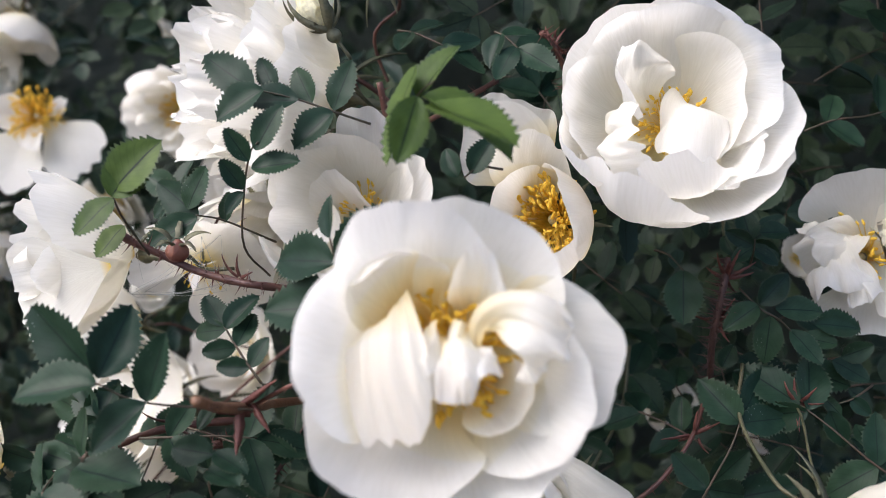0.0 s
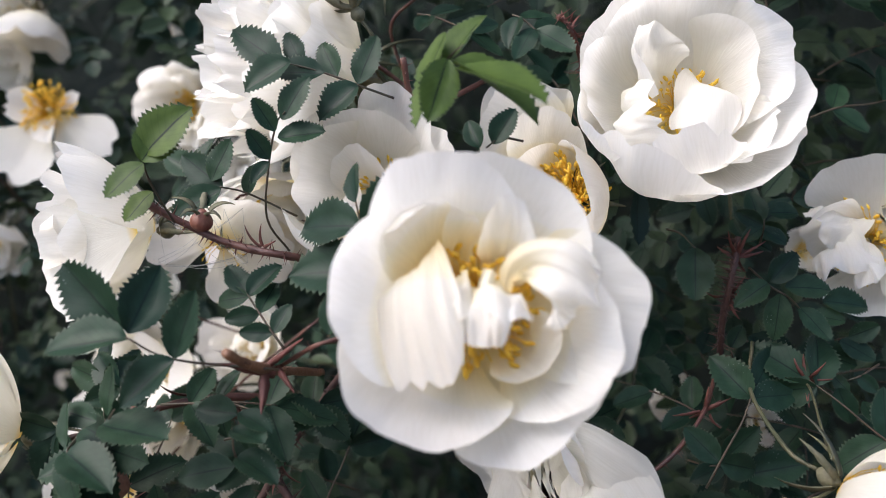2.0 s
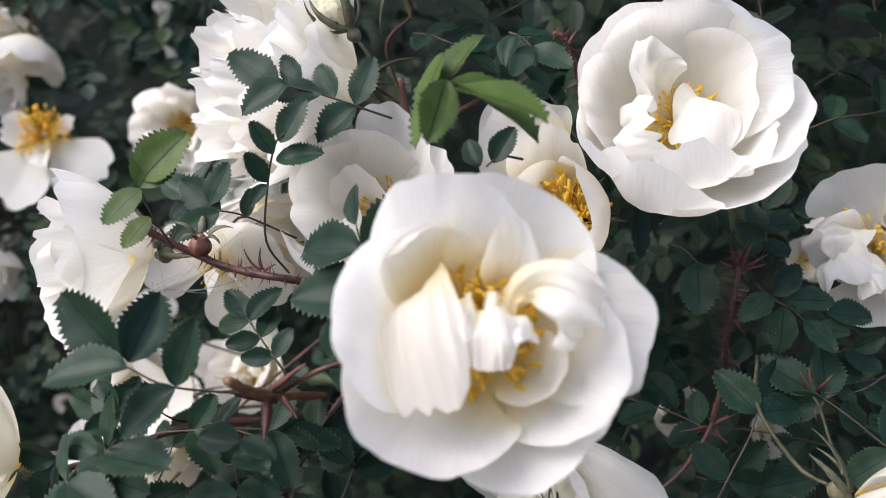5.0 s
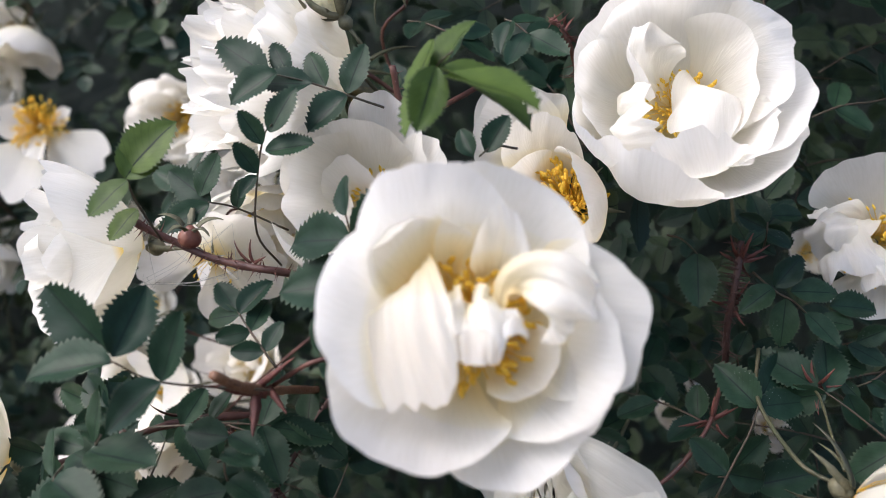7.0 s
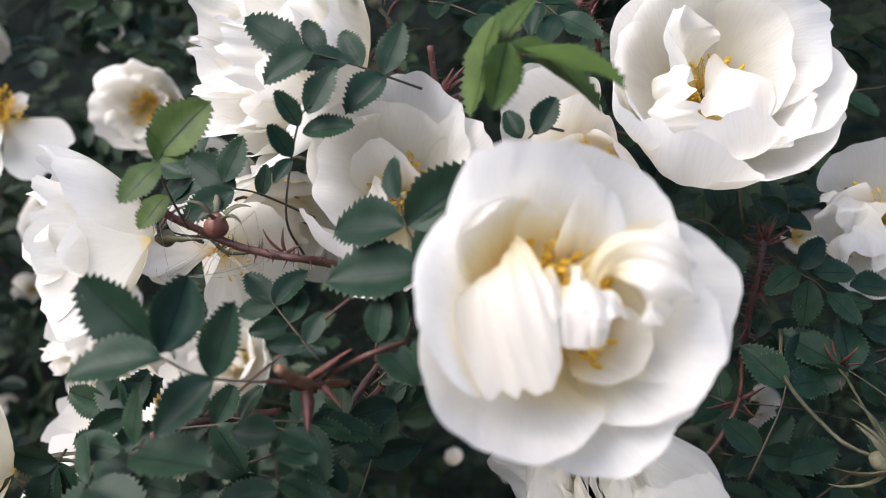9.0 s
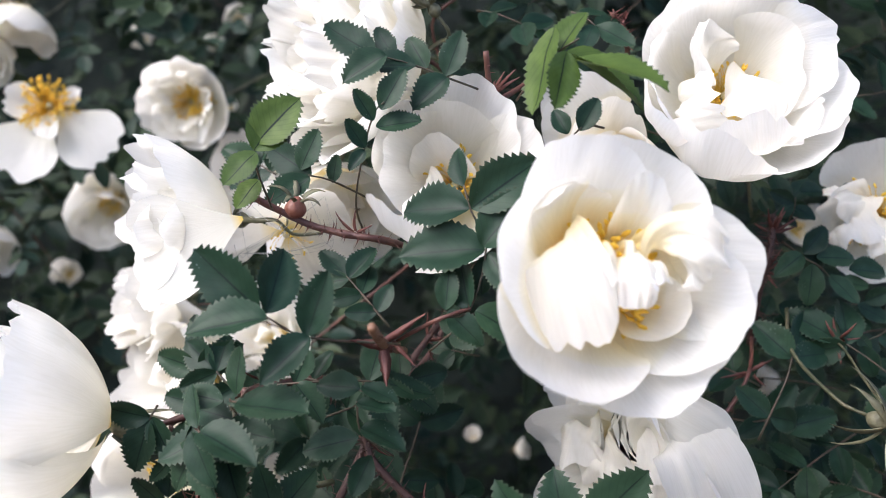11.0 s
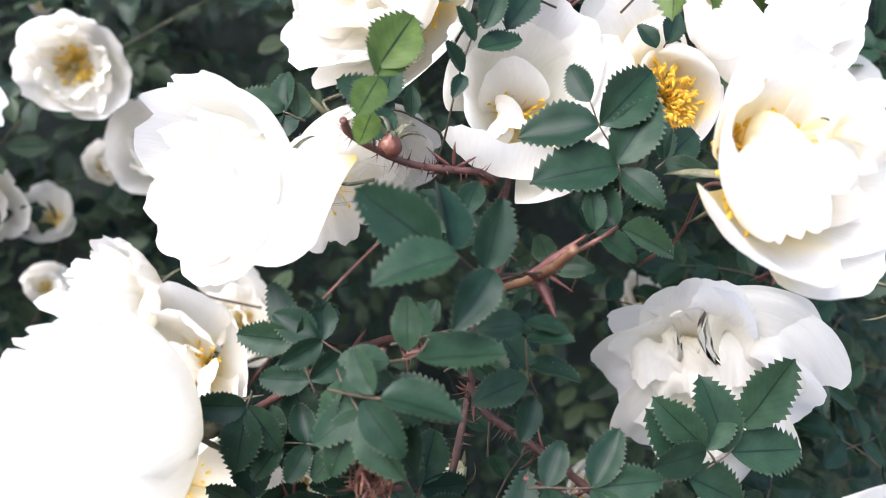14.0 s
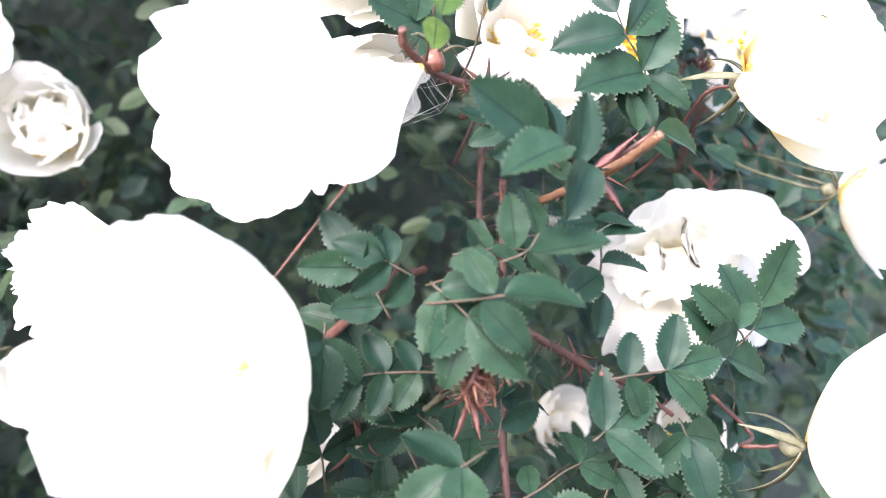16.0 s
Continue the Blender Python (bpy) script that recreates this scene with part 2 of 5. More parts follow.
def petal_bm(length, width, a0, a1, cup=0.9, ripple=0.0, curl=0.0, notch=0.05, seed=0, fold=0.0, frill=0.0, nu=12, nv=12):
    """A petal that leaves the flower's axis at a0 degrees from it and ends at a1; x is outward, z along the axis. cup: its
    sideways hollow as a radius in widths. curl: degrees by which the rim rolls outward. fold: bends one side inward."""
    bm = bmesh.new()
    uv = bm.loops.layers.uv.new("UVMap")
    rows, mids = [], []
    r, z, steps = 0.0015, 0.0, 40
    prof = []
    for i in range(steps + 1):
        v = i / steps
        a = radians(a0 + (a1 - a0) * v ** 0.9 + curl * max(0.0, (v - 0.72) / 0.28) ** 1.5)
        prof.append((r, z, a))
        r += math.sin(a) * length / steps
        z += math.cos(a) * length / steps

    def at(v):
        f = min(max(v, 0.0), 1.0) * steps
        i = min(int(f), steps - 1)
        k = f - i
        return [p0 * (1 - k) + p1 * k for p0, p1 in zip(prof[i], prof[i + 1])]

    ox = seed * 7.31 + 1.7
    rng = random.Random(int(seed * 1000) + 5)
    nicks = [(rng.uniform(-0.9, 0.9), rng.uniform(0.07, 0.16), rng.uniform(0.02, 0.07 + frill * 0.9)) for _ in range(3)] if nu > 20 else []
    pleat = rng.uniform(0.004, 0.012) + ripple * 0.05
    for j in range(nv + 1):
        v = j / nv
        row = []
        for i in range(nu + 1):
            u = math.sin(math.pi * (i / nu - 0.5))
            tip = 0.5 + 0.5 * max(0.0, 1 - abs(u) ** 2.3) ** 0.46 - notch * math.exp(-(u / 0.22) ** 2) * v ** 3
            tip += (0.08 * noise.noise(Vector((u * 1.7, ox, 3.3))) + 0.045 * noise.noise(Vector((u * 4.3, ox, 5.3)))) * v
            tip += frill * 0.5 * noise.noise(Vector((u * 7.0, ox, 9.1))) * v ** 6
            for u0, wide, deep in nicks:
                tip -= deep * math.exp(-((u - u0) / wide) ** 2) * v ** 5
            s = v * tip
            pr, pz, a = at(s)
            half = 0.5 * width * (0.09 + 0.91 * math.sin(min(1.0, s / 0.74) * math.pi / 2) ** 0.85)
            lat = u * half
            rc = max(cup * width, 1e-4)
            phi = lat / rc * (0.35 + 0.65 * v) + fold * u * abs(u) * v
            side, lift = rc * math.sin(phi), rc * (1 - math.cos(phi))
            wave = ripple * length * v * v * (noise.noise(Vector((u * 1.3 + ox, s * 1.6, 0.5))) + 0.45 * noise.noise(Vector((u * 3.1, s * 3.3 + ox, 4.5))))
            wave += frill * length * (v ** 5) * (0.25 + abs(u)) * noise.noise(Vector((u * 4.5 + ox, v * 2, 7.7)))
            wave += pleat * length * v * noise.noise(Vector((u * 5.5 + 0.8 * v + ox, v * 0.9, 21.5)))
            if ripple > 0.11:
                wave += ripple * 0.9 * length * v * (0.35 - abs(noise.noise(Vector((u * 1.9 + ox, s * 2.1, 12.5)))))
                side += ripple * 0.5 * length * v * noise.noise(Vector((u * 1.5 + ox, s * 2.6, 17.5)))
            lift = lift + wave
            ca, sa = math.cos(a), math.sin(a)
            row.append((Vector((pr - lift * ca, side, pz + lift * sa)), Vector((-ca, 0, sa)), (0.5 + 0.5 * u, s)))
        rows.append(row)
    grid = [[bm.verts.new(c) for c, _, _ in row] for row in rows]
    for j in range(nv):
        for i in range(nu):
            q = [(j, i), (j, i + 1), (j + 1, i + 1), (j + 1, i)]
            f = bm.faces.new([grid[b][a] for b, a in q])
            for lp, (b, a) in zip(f.loops, q):
                lp[uv].uv = rows[b][a][2]
    return bm


def placed_petal(mx, my, mz, tx, ty, tz, width, cup, ripple, curl, frill, notch=0.05, seed=0.0, nu=28, nv=20, face=None):
    """A petal from the heart of its flower through the middle of its blade to the middle of its rim, in centimetres with z out of
    the flower's mouth. cup: its sideways hollow as a radius in widths. curl: degrees by which the rim rolls
    outward. face: the way the hollow side looks at the rim of a folded petal."""
    bm = bmesh.new()
    uv = bm.loops.layers.uv.new("UVMap")
    mid, tip = Vector((mx, my, mz)) / 100, Vector((tx, ty, tz)) / 100
    width /= 100
    out = Vector((mid.x, mid.y, 0)).normalized()
    base = out * 0.0015
    ctrl = mid * 2 - (base + tip) * 0.5
    length = (mid - base).length + (tip - mid).length
    steps = 48
    line = [base * (1 - k) ** 2 + ctrl * 2 * k * (1 - k) + tip * k * k for k in (i / steps for i in range(steps + 1))]
    # the rim rolls on from where the blade ends; the inner side is carried along the line
    way = [(line[min(i + 1, steps)] - line[max(i - 1, 0)]).normalized() for i in range(steps + 1)]
    inner = Vector((0, 0, 1)) - out
    sides, ups = [], []
    for i, d in enumerate(way):
        inner = (inner - d * inner.dot(d)).normalized()
        up = inner.lerp(Vector(face), min(1.0, 1.6 * i / steps)) if face else inner
        up = (up - d * up.dot(d)).normalized()
        ups.append(up)
        sides.append(d.cross(up) * -1)
    first = int(steps * 0.72)
    for i in range(first, steps):
        k = (i - first) / (steps - first)
        turn = Matrix.Rotation(radians(curl) * k ** 0.5 * 1.5 / (steps - first), 3, sides[i])
        for j in range(i + 1, steps + 1):
            line[j] = line[i] + turn @ (line[j] - line[i])
            ups[j], sides[j] = turn @ ups[j], turn @ sides[j]
    neck = 0.4 if face else 0.09
    ox = seed * 7.31 + 1.7
    rng = random.Random(int(seed * 1000) + 5)
    nicks = [(rng.uniform(-0.9, 0.9), rng.uniform(0.06, 0.15), rng.uniform(0.0, 0.015 + frill)) for _ in range(3)]
    pleat = rng.uniform(0.005, 0.011) + ripple * 0.05
    rows = []
    for j in range(nv + 1):
        v = j / nv
        row = []
        for i in range(nu + 1):
            u = math.sin(math.pi * (i / nu - 0.5))
            end = (0.72 + 0.28 * max(0.0, 1 - abs(u) ** 4) ** 0.5 if face else 0.5 + 0.5 * max(0.0, 1 - abs(u) ** 2.3) ** 0.46) - notch * math.exp(-(u / 0.22) ** 2) * v ** 3
            end += (0.05 * noise.noise(Vector((u * 1.7, ox, 3.3))) + 0.03 * noise.noise(Vector((u * 4.3, ox, 5.3)))) * v
            end += frill * 0.5 * noise.noise(Vector((u * 7.0, ox, 9.1))) * v ** 6
            for u0, wide, deep in nicks:
                end -= deep * math.exp(-((u - u0) / wide) ** 2) * v ** 5
            s = v * end
            f = min(max(s, 0.0), 1.0) * steps
            a = min(int(f), steps - 1)
            k = f - a
            c, up, side = line[a].lerp(line[a + 1], k), ups[a].lerp(ups[a + 1], k), sides[a].lerp(sides[a + 1], k)
            half = 0.5 * width * (neck + (1 - neck) * math.sin(min(1.0, s / 0.72) * math.pi / 2) ** 0.8)
            rc = max(cup * width, 1e-4)
            phi = u * half / rc * (0.35 + 0.65 * v)
            over, lift = rc * math.sin(phi), rc * (1 - math.cos(phi))
            lift += ripple * length * v * v * (noise.noise(Vector((u * 1.3 + ox, s * 1.6, 0.5))) + 0.45 * noise.noise(Vector((u * 3.1, s * 3.3 + ox, 4.5))))
            lift += frill * length * v ** 5 * (0.25 + abs(u)) * noise.noise(Vector((u * 4.5 + ox, v * 2, 7.7)))
            lift += pleat * length * v * noise.noise(Vector((u * 5.5 + 0.8 * v + ox, v * 0.9, 21.5)))
            lift += pleat * 0.35 * length * v * noise.noise(Vector((u * 13.0 + 1.5 * v + ox, v * 1.3, 41.5)))
            if ripple > 0.11:
                lift += ripple * 0.9 * length * v * (0.35 - abs(noise.noise(Vector((u * 1.9 + ox, s * 2.1, 12.5)))))
                lift += ripple * 0.45 * length * v * (0.3 - abs(noise.noise(Vector((u * 3.4 + ox, s * 3.6, 31.5)))))
                over += ripple * 0.5 * length * v * noise.noise(Vector((u * 1.5 + ox, s * 2.6, 17.5)))
            row.append((c + side * over + up * lift, (0.5 + 0.5 * u, s)))
        rows.append(row)
    grid = [[bm.verts.new(c) for c, _ in row] for row in rows]
    for j in range(nv):
        for i in range(nu):
            q = [(j, i), (j, i + 1), (j + 1, i + 1), (j + 1, i)]
            face = bm.faces.new([grid[b][a] for b, a in q])
            for lp, (b, a) in zip(face.loops, q):
                lp[uv].uv = rows[b][a][1]
    return bm


def stamen_bm(length, rng, bend=0.18):
    """A filament along z with its anther."""
    bm = bmesh.new()
    side = Vector((rng.uniform(-1, 1), rng.uniform(-1, 1), 0)) * length * bend
    line = [Vector((0, 0, 0)), Vector((0, 0, length * 0.5)) + side, Vector((0, 0, length)) + side * 0.6]
    tube(bm, line, 0.00016, 0.00012, 4)
    m = basis(line[2], (rng.uniform(-1, 1), rng.uniform(-1, 1), rng.uniform(-1, 1)), (0.3, 0.5, 0.9))
    bmesh.ops.create_icosphere(bm, subdivisions=1, radius=0.00078, matrix=m @ Matrix.Diagonal((0.75, 0.55, 1.5, 1)))
    return bm


STAMENS = []
for k in range(7):
    me = bpy.data.meshes.new("stamen")
    bm = stamen_bm(0.0105, random.Random(90 + k))
    bm.to_mesh(me)
    bm.free()
    me.materials.append(STAMEN)
    STAMENS.append(me)


def stamen_ring(count, rng, spread, top, joined, size=1.0):
    """Stamens round the heart of a flower, one by one, or joined where they are far away."""
    poses = []
    for _ in range(count):
        az, lean = rng.uniform(0, 360), rng.uniform(8, spread)
        poses.append((pose(0, 0, 0, 0, 0, az) @ pose(0.0026, 0, 0.001, 0, lean, 0) @ Matrix.Scale(size * rng.uniform(0.7, 1.1), 4), rng.choice(STAMENS)))
    if joined:
        bm = bmesh.new()
        for m, me in poses:
            mark = len(bm.verts)
            bm.from_mesh(me)
            bm.verts.ensure_lookup_table()
            bmesh.ops.transform(bm, matrix=m, verts=bm.verts[mark:])
        part("stamen_tuft", bm, STAMEN, top, "golden yellow tuft of stamens")
    else:
        for m, me in poses:
            ob = new("stamen", me)
            ob.parent = top
            ob.matrix_local = m


def sepal_bm(length, width, a0, a1, rng):
    """A narrow pointed sepal with a ridge and frayed edge."""
    bm = bmesh.new()
    r, z, n = 0.002, 0.0, 9
    rows = []
    for i in range(n + 1):
        v = i / n
        a = radians(a0 + (a1 - a0) * v)
        w = width * 0.5 * (1 - v) ** 0.75 * (0.75 + 0.5 * math.sin(v * 3)) + 0.00012
        out = Vector((r, 0, z))
        nn = Vector((-math.cos(a), 0, math.sin(a)))
        j = [rng.uniform(0.8, 1.25) for _ in range(2)]
        rows.append([bm.verts.new(out + Vector((0, y, 0)) + nn * h) for y, h in ((-w * j[0], w * 0.4), (0, 0), (w * j[1], w * 0.4), (0, -0.0005 * (1 - v) - 0.0001))])
        r += math.sin(a) * length / n
        z += math.cos(a) * length / n
    for a, b in zip(rows, rows[1:]):
        for k in range(4):
            bm.faces.new((a[k], a[(k + 1) % 4], b[(k + 1) % 4], b[k]))
    return bm


def ovoid_bm(r, h, sides=12, rings=8, neck=0.5):
    """An egg-shaped body with its mouth up: a rose hip or a bud."""
    bm = bmesh.new()
    last = None
    for i in range(rings + 1):
        k = i / rings
        rad = r * math.sin(math.pi * (0.06 + 0.94 * k) * (1 - 0.14 * k)) ** 0.8 * (1 - (1 - neck) * k ** 3)
        ring = [bm.verts.new((rad * math.cos(q), rad * math.sin(q), -h + h * k)) for q in (math.tau * j / sides for j in range(sides))]
        if last:
            for j in range(sides):
                bm.faces.new((last[j], last[(j + 1) % sides], ring[(j + 1) % sides], ring[j]))
        else:
            bm.faces.new(ring[::-1])
        last = ring
    bm.faces.new(last)
    return bm


def rose(place, axis, petals, label, spin=0.0, size=1.0, stamens=45, stem=None, seed=1, mat=None, sepals=5, sepal_angle=(118, 158), stamen_spread=52, detail=12, stamen_size=1.0, shaped=()):
    """A rose flower. shaped: petals of their own form, as placed_petal takes them. petals: rows of azimuth, length, width (cm), a0, a1, cup, ripple, curl, fold, frill."""
    rng = random.Random(seed)
    top = new("rose_flower")
    top.empty_display_size = 0.01
    top.matrix_world = facing(place, axis, spin) @ Matrix.Scale(size, 4)
    tagged(top, label, "flower", "roses on the bush")
    for i, (az, ln, w, a0, a1, cup, rip, curl, fold, frill) in enumerate(petals):
        bm = petal_bm(ln / 100, w / 100, a0, a1, cup, rip, curl, rng.uniform(0.02, 0.11), seed + i * 0.37, fold, frill, detail + (16 if detail > 10 else 8), detail + 4)
        bm.transform(pose(0, 0, 0.0004 * i, 0, 0, az))
        part("petal", bm, mat or PETAL, top)
    for i, row in enumerate(shaped):
        part("petal", placed_petal(*row[:11], rng.uniform(0.0, 0.06), seed + i * 0.37, detail + 26, detail + 8, *row[11:]), mat or PETAL, top)
    if stamens:
        stamen_ring(stamens, rng, stamen_spread, top, detail < 12 or place[1] > 0.3, stamen_size)
        bm = ovoid_bm(0.0016, 0.0035)
        bm.transform(pose(0, 0, 0.0055))
        part("pistil", bm, PISTIL, top, "cream pistil")
    calyx = part("calyx", ovoid_bm(0.0031, 0.0065), SEPAL, top, "green calyx cup")
    for k in range(sepals):
        bm = sepal_bm(0.018 * rng.uniform(0.8, 1.15), 0.0023, sepal_angle[0] + rng.uniform(-12, 12), sepal_angle[1] + rng.uniform(-25, 25), rng)
        bm.transform(pose(0, 0, -0.001, 0, 0, 72 * k + rng.uniform(-14, 14)))
        part("sepal", bm, SEPAL, calyx, "narrow pointed green sepal")
    if stem:
        inv = top.matrix_world.inverted()
        line = spline([Vector((0, 0, -0.006)), Vector((0, 0, -0.016))] + [inv @ Vector(q) for q in stem], 6)
        bm = tube(bmesh.new(), line, 0.0006, 0.00065, 7, 0.1)
        part("stem", bm, STEM_RED if seed % 2 else STEM_GREEN, top, "thin flower stalk")
    return top


def whorls(seed, rows):
    """Petal rows from whorls of (count, first azimuth, length, width, a0, a1, cup, ripple, curl, frill), each petal a little its own."""
    rng = random.Random(seed)
    out = []
    for count, first, ln, w, a0, a1, cup, rip, curl, frill in rows:
        for k in range(count):
            out.append((first + 360 * k / count + rng.uniform(-16, 16), ln * rng.uniform(0.9, 1.08), w * rng.uniform(0.88, 1.1), a0 + rng.uniform(-7, 7), a1 + rng.uniform(-12, 12),
                        cup * rng.uniform(0.85, 1.2), rip * rng.uniform(0.7, 1.3), curl * rng.uniform(0.3, 1.5), rng.uniform(-0.5, 0.5) * (1 if rip > 0.12 else 0.3), frill))
    return out


def leaflet_mesh(name, seed, teeth=9, fold=0.35, droop=0.25, mat=None, fine=True, wide=0.56):
    """A leaflet one unit long along x, toothed, folded along its midrib, its upper face towards z."""
    rng = random.Random(seed)
    bm = bmesh.new()
    uv = bm.loops.layers.uv.new("UVMap")
    where = {}

    def vert(x, y, drop=0.0):
        z = fold * abs(y) * (1 - 0.5 * abs(y) / wide) - droop * x * x * 0.45 + 0.035 * noise.noise(Vector((x * 3.1, y * 3.1, seed * 1.7))) - drop
        q = bm.verts.new((x, y, z))
        where[q] = (0.5 + min(0.5, max(-0.5, 0.47 * y / max(half(x), 0.02))), x)
        return q

    def half(x):
        return 0.5 * wide * math.sin(math.pi * min(1, x) ** 0.86) ** 0.72

    def face(*vs):
        f = bm.faces.new(vs)
        for lp in f.loops:
            lp[uv].uv = where[lp.vert]

    n = teeth
    xs = [0.0] + [0.03 + 0.95 * (i / n) for i in range(n + 1)] + [1.02]
    mid = [vert(x, 0, 0.012) for x in xs]
    for sgn in (1, -1):
        inner, edge = [mid[0]], [mid[0]]
        tips = [None]
        for i, x in enumerate(xs[1:-1]):
            w = half(x) * rng.uniform(0.94, 1.05)
            edge.append(vert(x, sgn * w * 0.93))
            inner.append(vert(x, sgn * w * 0.5) if fine else None)
            tips.append(vert(x + 0.042, sgn * (w + 0.03)) if 0 < i < n else None)
        inner.append(mid[-1])
        edge.append(mid[-1])

        def quad(a, b, c, d):
            vs = []
            for q in (a, b, c, d):
                if q not in vs:
                    vs.append(q)
            if len(vs) > 2:
                face(*(vs if sgn > 0 else vs[::-1]))

        for i in range(len(xs) - 1):
            if fine:
                quad(mid[i], mid[i + 1], inner[i + 1], inner[i])
                quad(inner[i], inner[i + 1], edge[i + 1], edge[i])
            else:
                quad(mid[i], mid[i + 1], edge[i + 1], edge[i])
            if tips[i] and i + 1 < len(edge) and edge[i + 1] is not mid[-1]:
                quad(edge[i], edge[i + 1], tips[i], tips[i])
    me = bpy.data.meshes.new(name)
    bm.normal_update()
    bm.to_mesh(me)
    bm.free()
    me.polygons.foreach_set("use_smooth", [True] * len(me.polygons))
    me.materials.append(mat)
    return me


LEAFLETS = {}
for mat_key, mat_of in (("green", LEAF), ("young", LEAF_YOUNG), ("inner", LEAF_FAR)):
    LEAFLETS[mat_key] = [leaflet_mesh("leaflet", 3 * k + 1, 12 + k % 3, 0.2 + 0.13 * k, (0.1, 0.35, -0.1, 0.5)[k], mat_of, True, 0.54 + 0.03 * k) for k in range(4)]


def leaf(base, tip, face=(0, -1, 0.35), pairs=3, size=0.017, tone="green", seed=0, sag=0.06, open_=62, label=""):
    """A pinnate rose leaf from base to tip: a rachis with pairs of toothed leaflets and one at its end."""
    rng = random.Random(seed * 31 + 5)
    base, tip = Vector(base), Vector(tip)
    length = (tip - base).length
    top = new("rose_leaf")
    top.empty_display_size = 0.01
    top.matrix_world = basis(base, face, tip - base)
    tone_word = {"green": "dark blue-green", "young": "fresh yellow-green", "inner": "shaded dark green"}[tone]
    tagged(top, label or f"{tone_word} toothed rose leaf with {2 * pairs + 1} leaflets", "leaf", "leaves of the rose bush")
    run = max(length - size * 0.95, length * 0.35)
    line = spline([Vector((run * k, rng.uniform(-0.02, 0.02) * run, -sag * run * 4 * (k - 0.5) ** 2 + sag * run)) for k in (0, 0.35, 0.7, 1)], 4)
    bm = tube(bmesh.new(), line, 0.0004, 0.00026, 5)
    part("rachis", bm, STEM_GREEN if tone == "young" else RACHIS, top)

    def put(at, turn, scale):
        ob = new("leaflet", rng.choice(LEAFLETS[tone]))
        ob.parent = top
        ob.matrix_local = Matrix.Translation(at) @ pose(0, 0, 0, rng.uniform(-22, 22), rng.uniform(-10, 22), turn) @ Matrix.Diagonal((scale, scale * rng.uniform(0.9, 1.1), scale, 1))

    put(line[-1], rng.uniform(-10, 10), size * 1.05)
    for k in range(pairs):
        f = 0.32 + 0.62 * k / max(1, pairs - 1) if pairs > 1 else 0.8
        at = line[min(len(line) - 1, int(f * (len(line) - 1)))]
        grow = 0.72 + 0.26 * (k + 1) / pairs
        for sgn in (1, -1):
            put(at, sgn * (open_ + rng.uniform(-12, 12)), size * grow * rng.uniform(0.9, 1.06))
    return top


def twig(points, r0, r1, mat, label, prickles=0, plen=0.004, seed=0, name="rose_branch", stipules=(), wings=()):
    rng = random.Random(seed)
    line = spline(points, 7)
    r0, r1 = r0 * 0.62, r1 * 0.62
    top = new(name)
    top.empty_display_size = 0.01
    top.matrix_world = Matrix.Translation(line[0])
    tagged(top, label, "branch", "branches of the rose bush")
    local = [q - line[0] for q in line]
    stem = part("stem", tube(bmesh.new(), local, r0, r1, 8, 0.25), mat, top)
    spikes(stem, local, (r0 + r1) / 2, prickles, plen, rng, "red" if mat is STEM_RED else "brown")
    for f, count, ln in stipules:
        c = local[int(f * (len(local) - 1))]
        for _ in range(count):
            bm = sepal_bm(ln * rng.uniform(0.5, 1.05), ln * 0.1, rng.uniform(-10, 15), rng.uniform(30, 70), rng)
            d = (rng.uniform(-1, 1), rng.uniform(-1, 0.3), rng.uniform(-1, 1))
            bm.transform(basis(c, d, (0.4, 0.6, 0.1)))
            part("stipule", bm, STIPULE, top, "withered reddish stipule")
    for a, b, wide in wings:
        a, b = Vector(a), Vector(b)
        bm = sepal_bm((b - a).length, wide, 8, 0, rng)
        bm.transform(basis(a - line[0], b - a, (rng.uniform(-1, 1), -0.3, 0.5)))
        part("stipule", bm, STIPULE, top, "broad red stipule wing")
    return top


# ------------------------------------------------------------ ground and the far thicket
bm = bmesh.new()
bmesh.ops.create_grid(bm, x_segments=60, y_segments=60, size=1)
for v in bm.verts:
    k = v.co.length
    s = 3 * k + 120 * k ** 4
    v.co.x, v.co.y = v.co.x * s, v.co.y * s
    v.co.z = 0.03 * noise.noise(v.co * 1.3)
ground = tagged(part("ground", bm, SOIL), "brown garden soil under the bush", "ground", kind="structure")

# the solid depth of the hedge behind, a long lumpy block with rounded edges; its dark colour stands in for shade
# between the leaves
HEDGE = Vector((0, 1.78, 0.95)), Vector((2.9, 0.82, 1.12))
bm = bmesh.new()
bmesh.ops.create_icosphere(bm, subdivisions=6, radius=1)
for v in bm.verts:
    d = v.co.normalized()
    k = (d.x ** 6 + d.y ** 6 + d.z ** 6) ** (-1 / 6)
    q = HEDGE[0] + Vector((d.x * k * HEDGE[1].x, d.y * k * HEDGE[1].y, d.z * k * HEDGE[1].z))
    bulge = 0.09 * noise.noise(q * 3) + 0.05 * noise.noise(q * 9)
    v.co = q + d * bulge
thicket = tagged(part("thicket", bm, THICKET), "solid block behind the bush with the thicket's shade put into its dark colour", "thicket", kind="stuff")


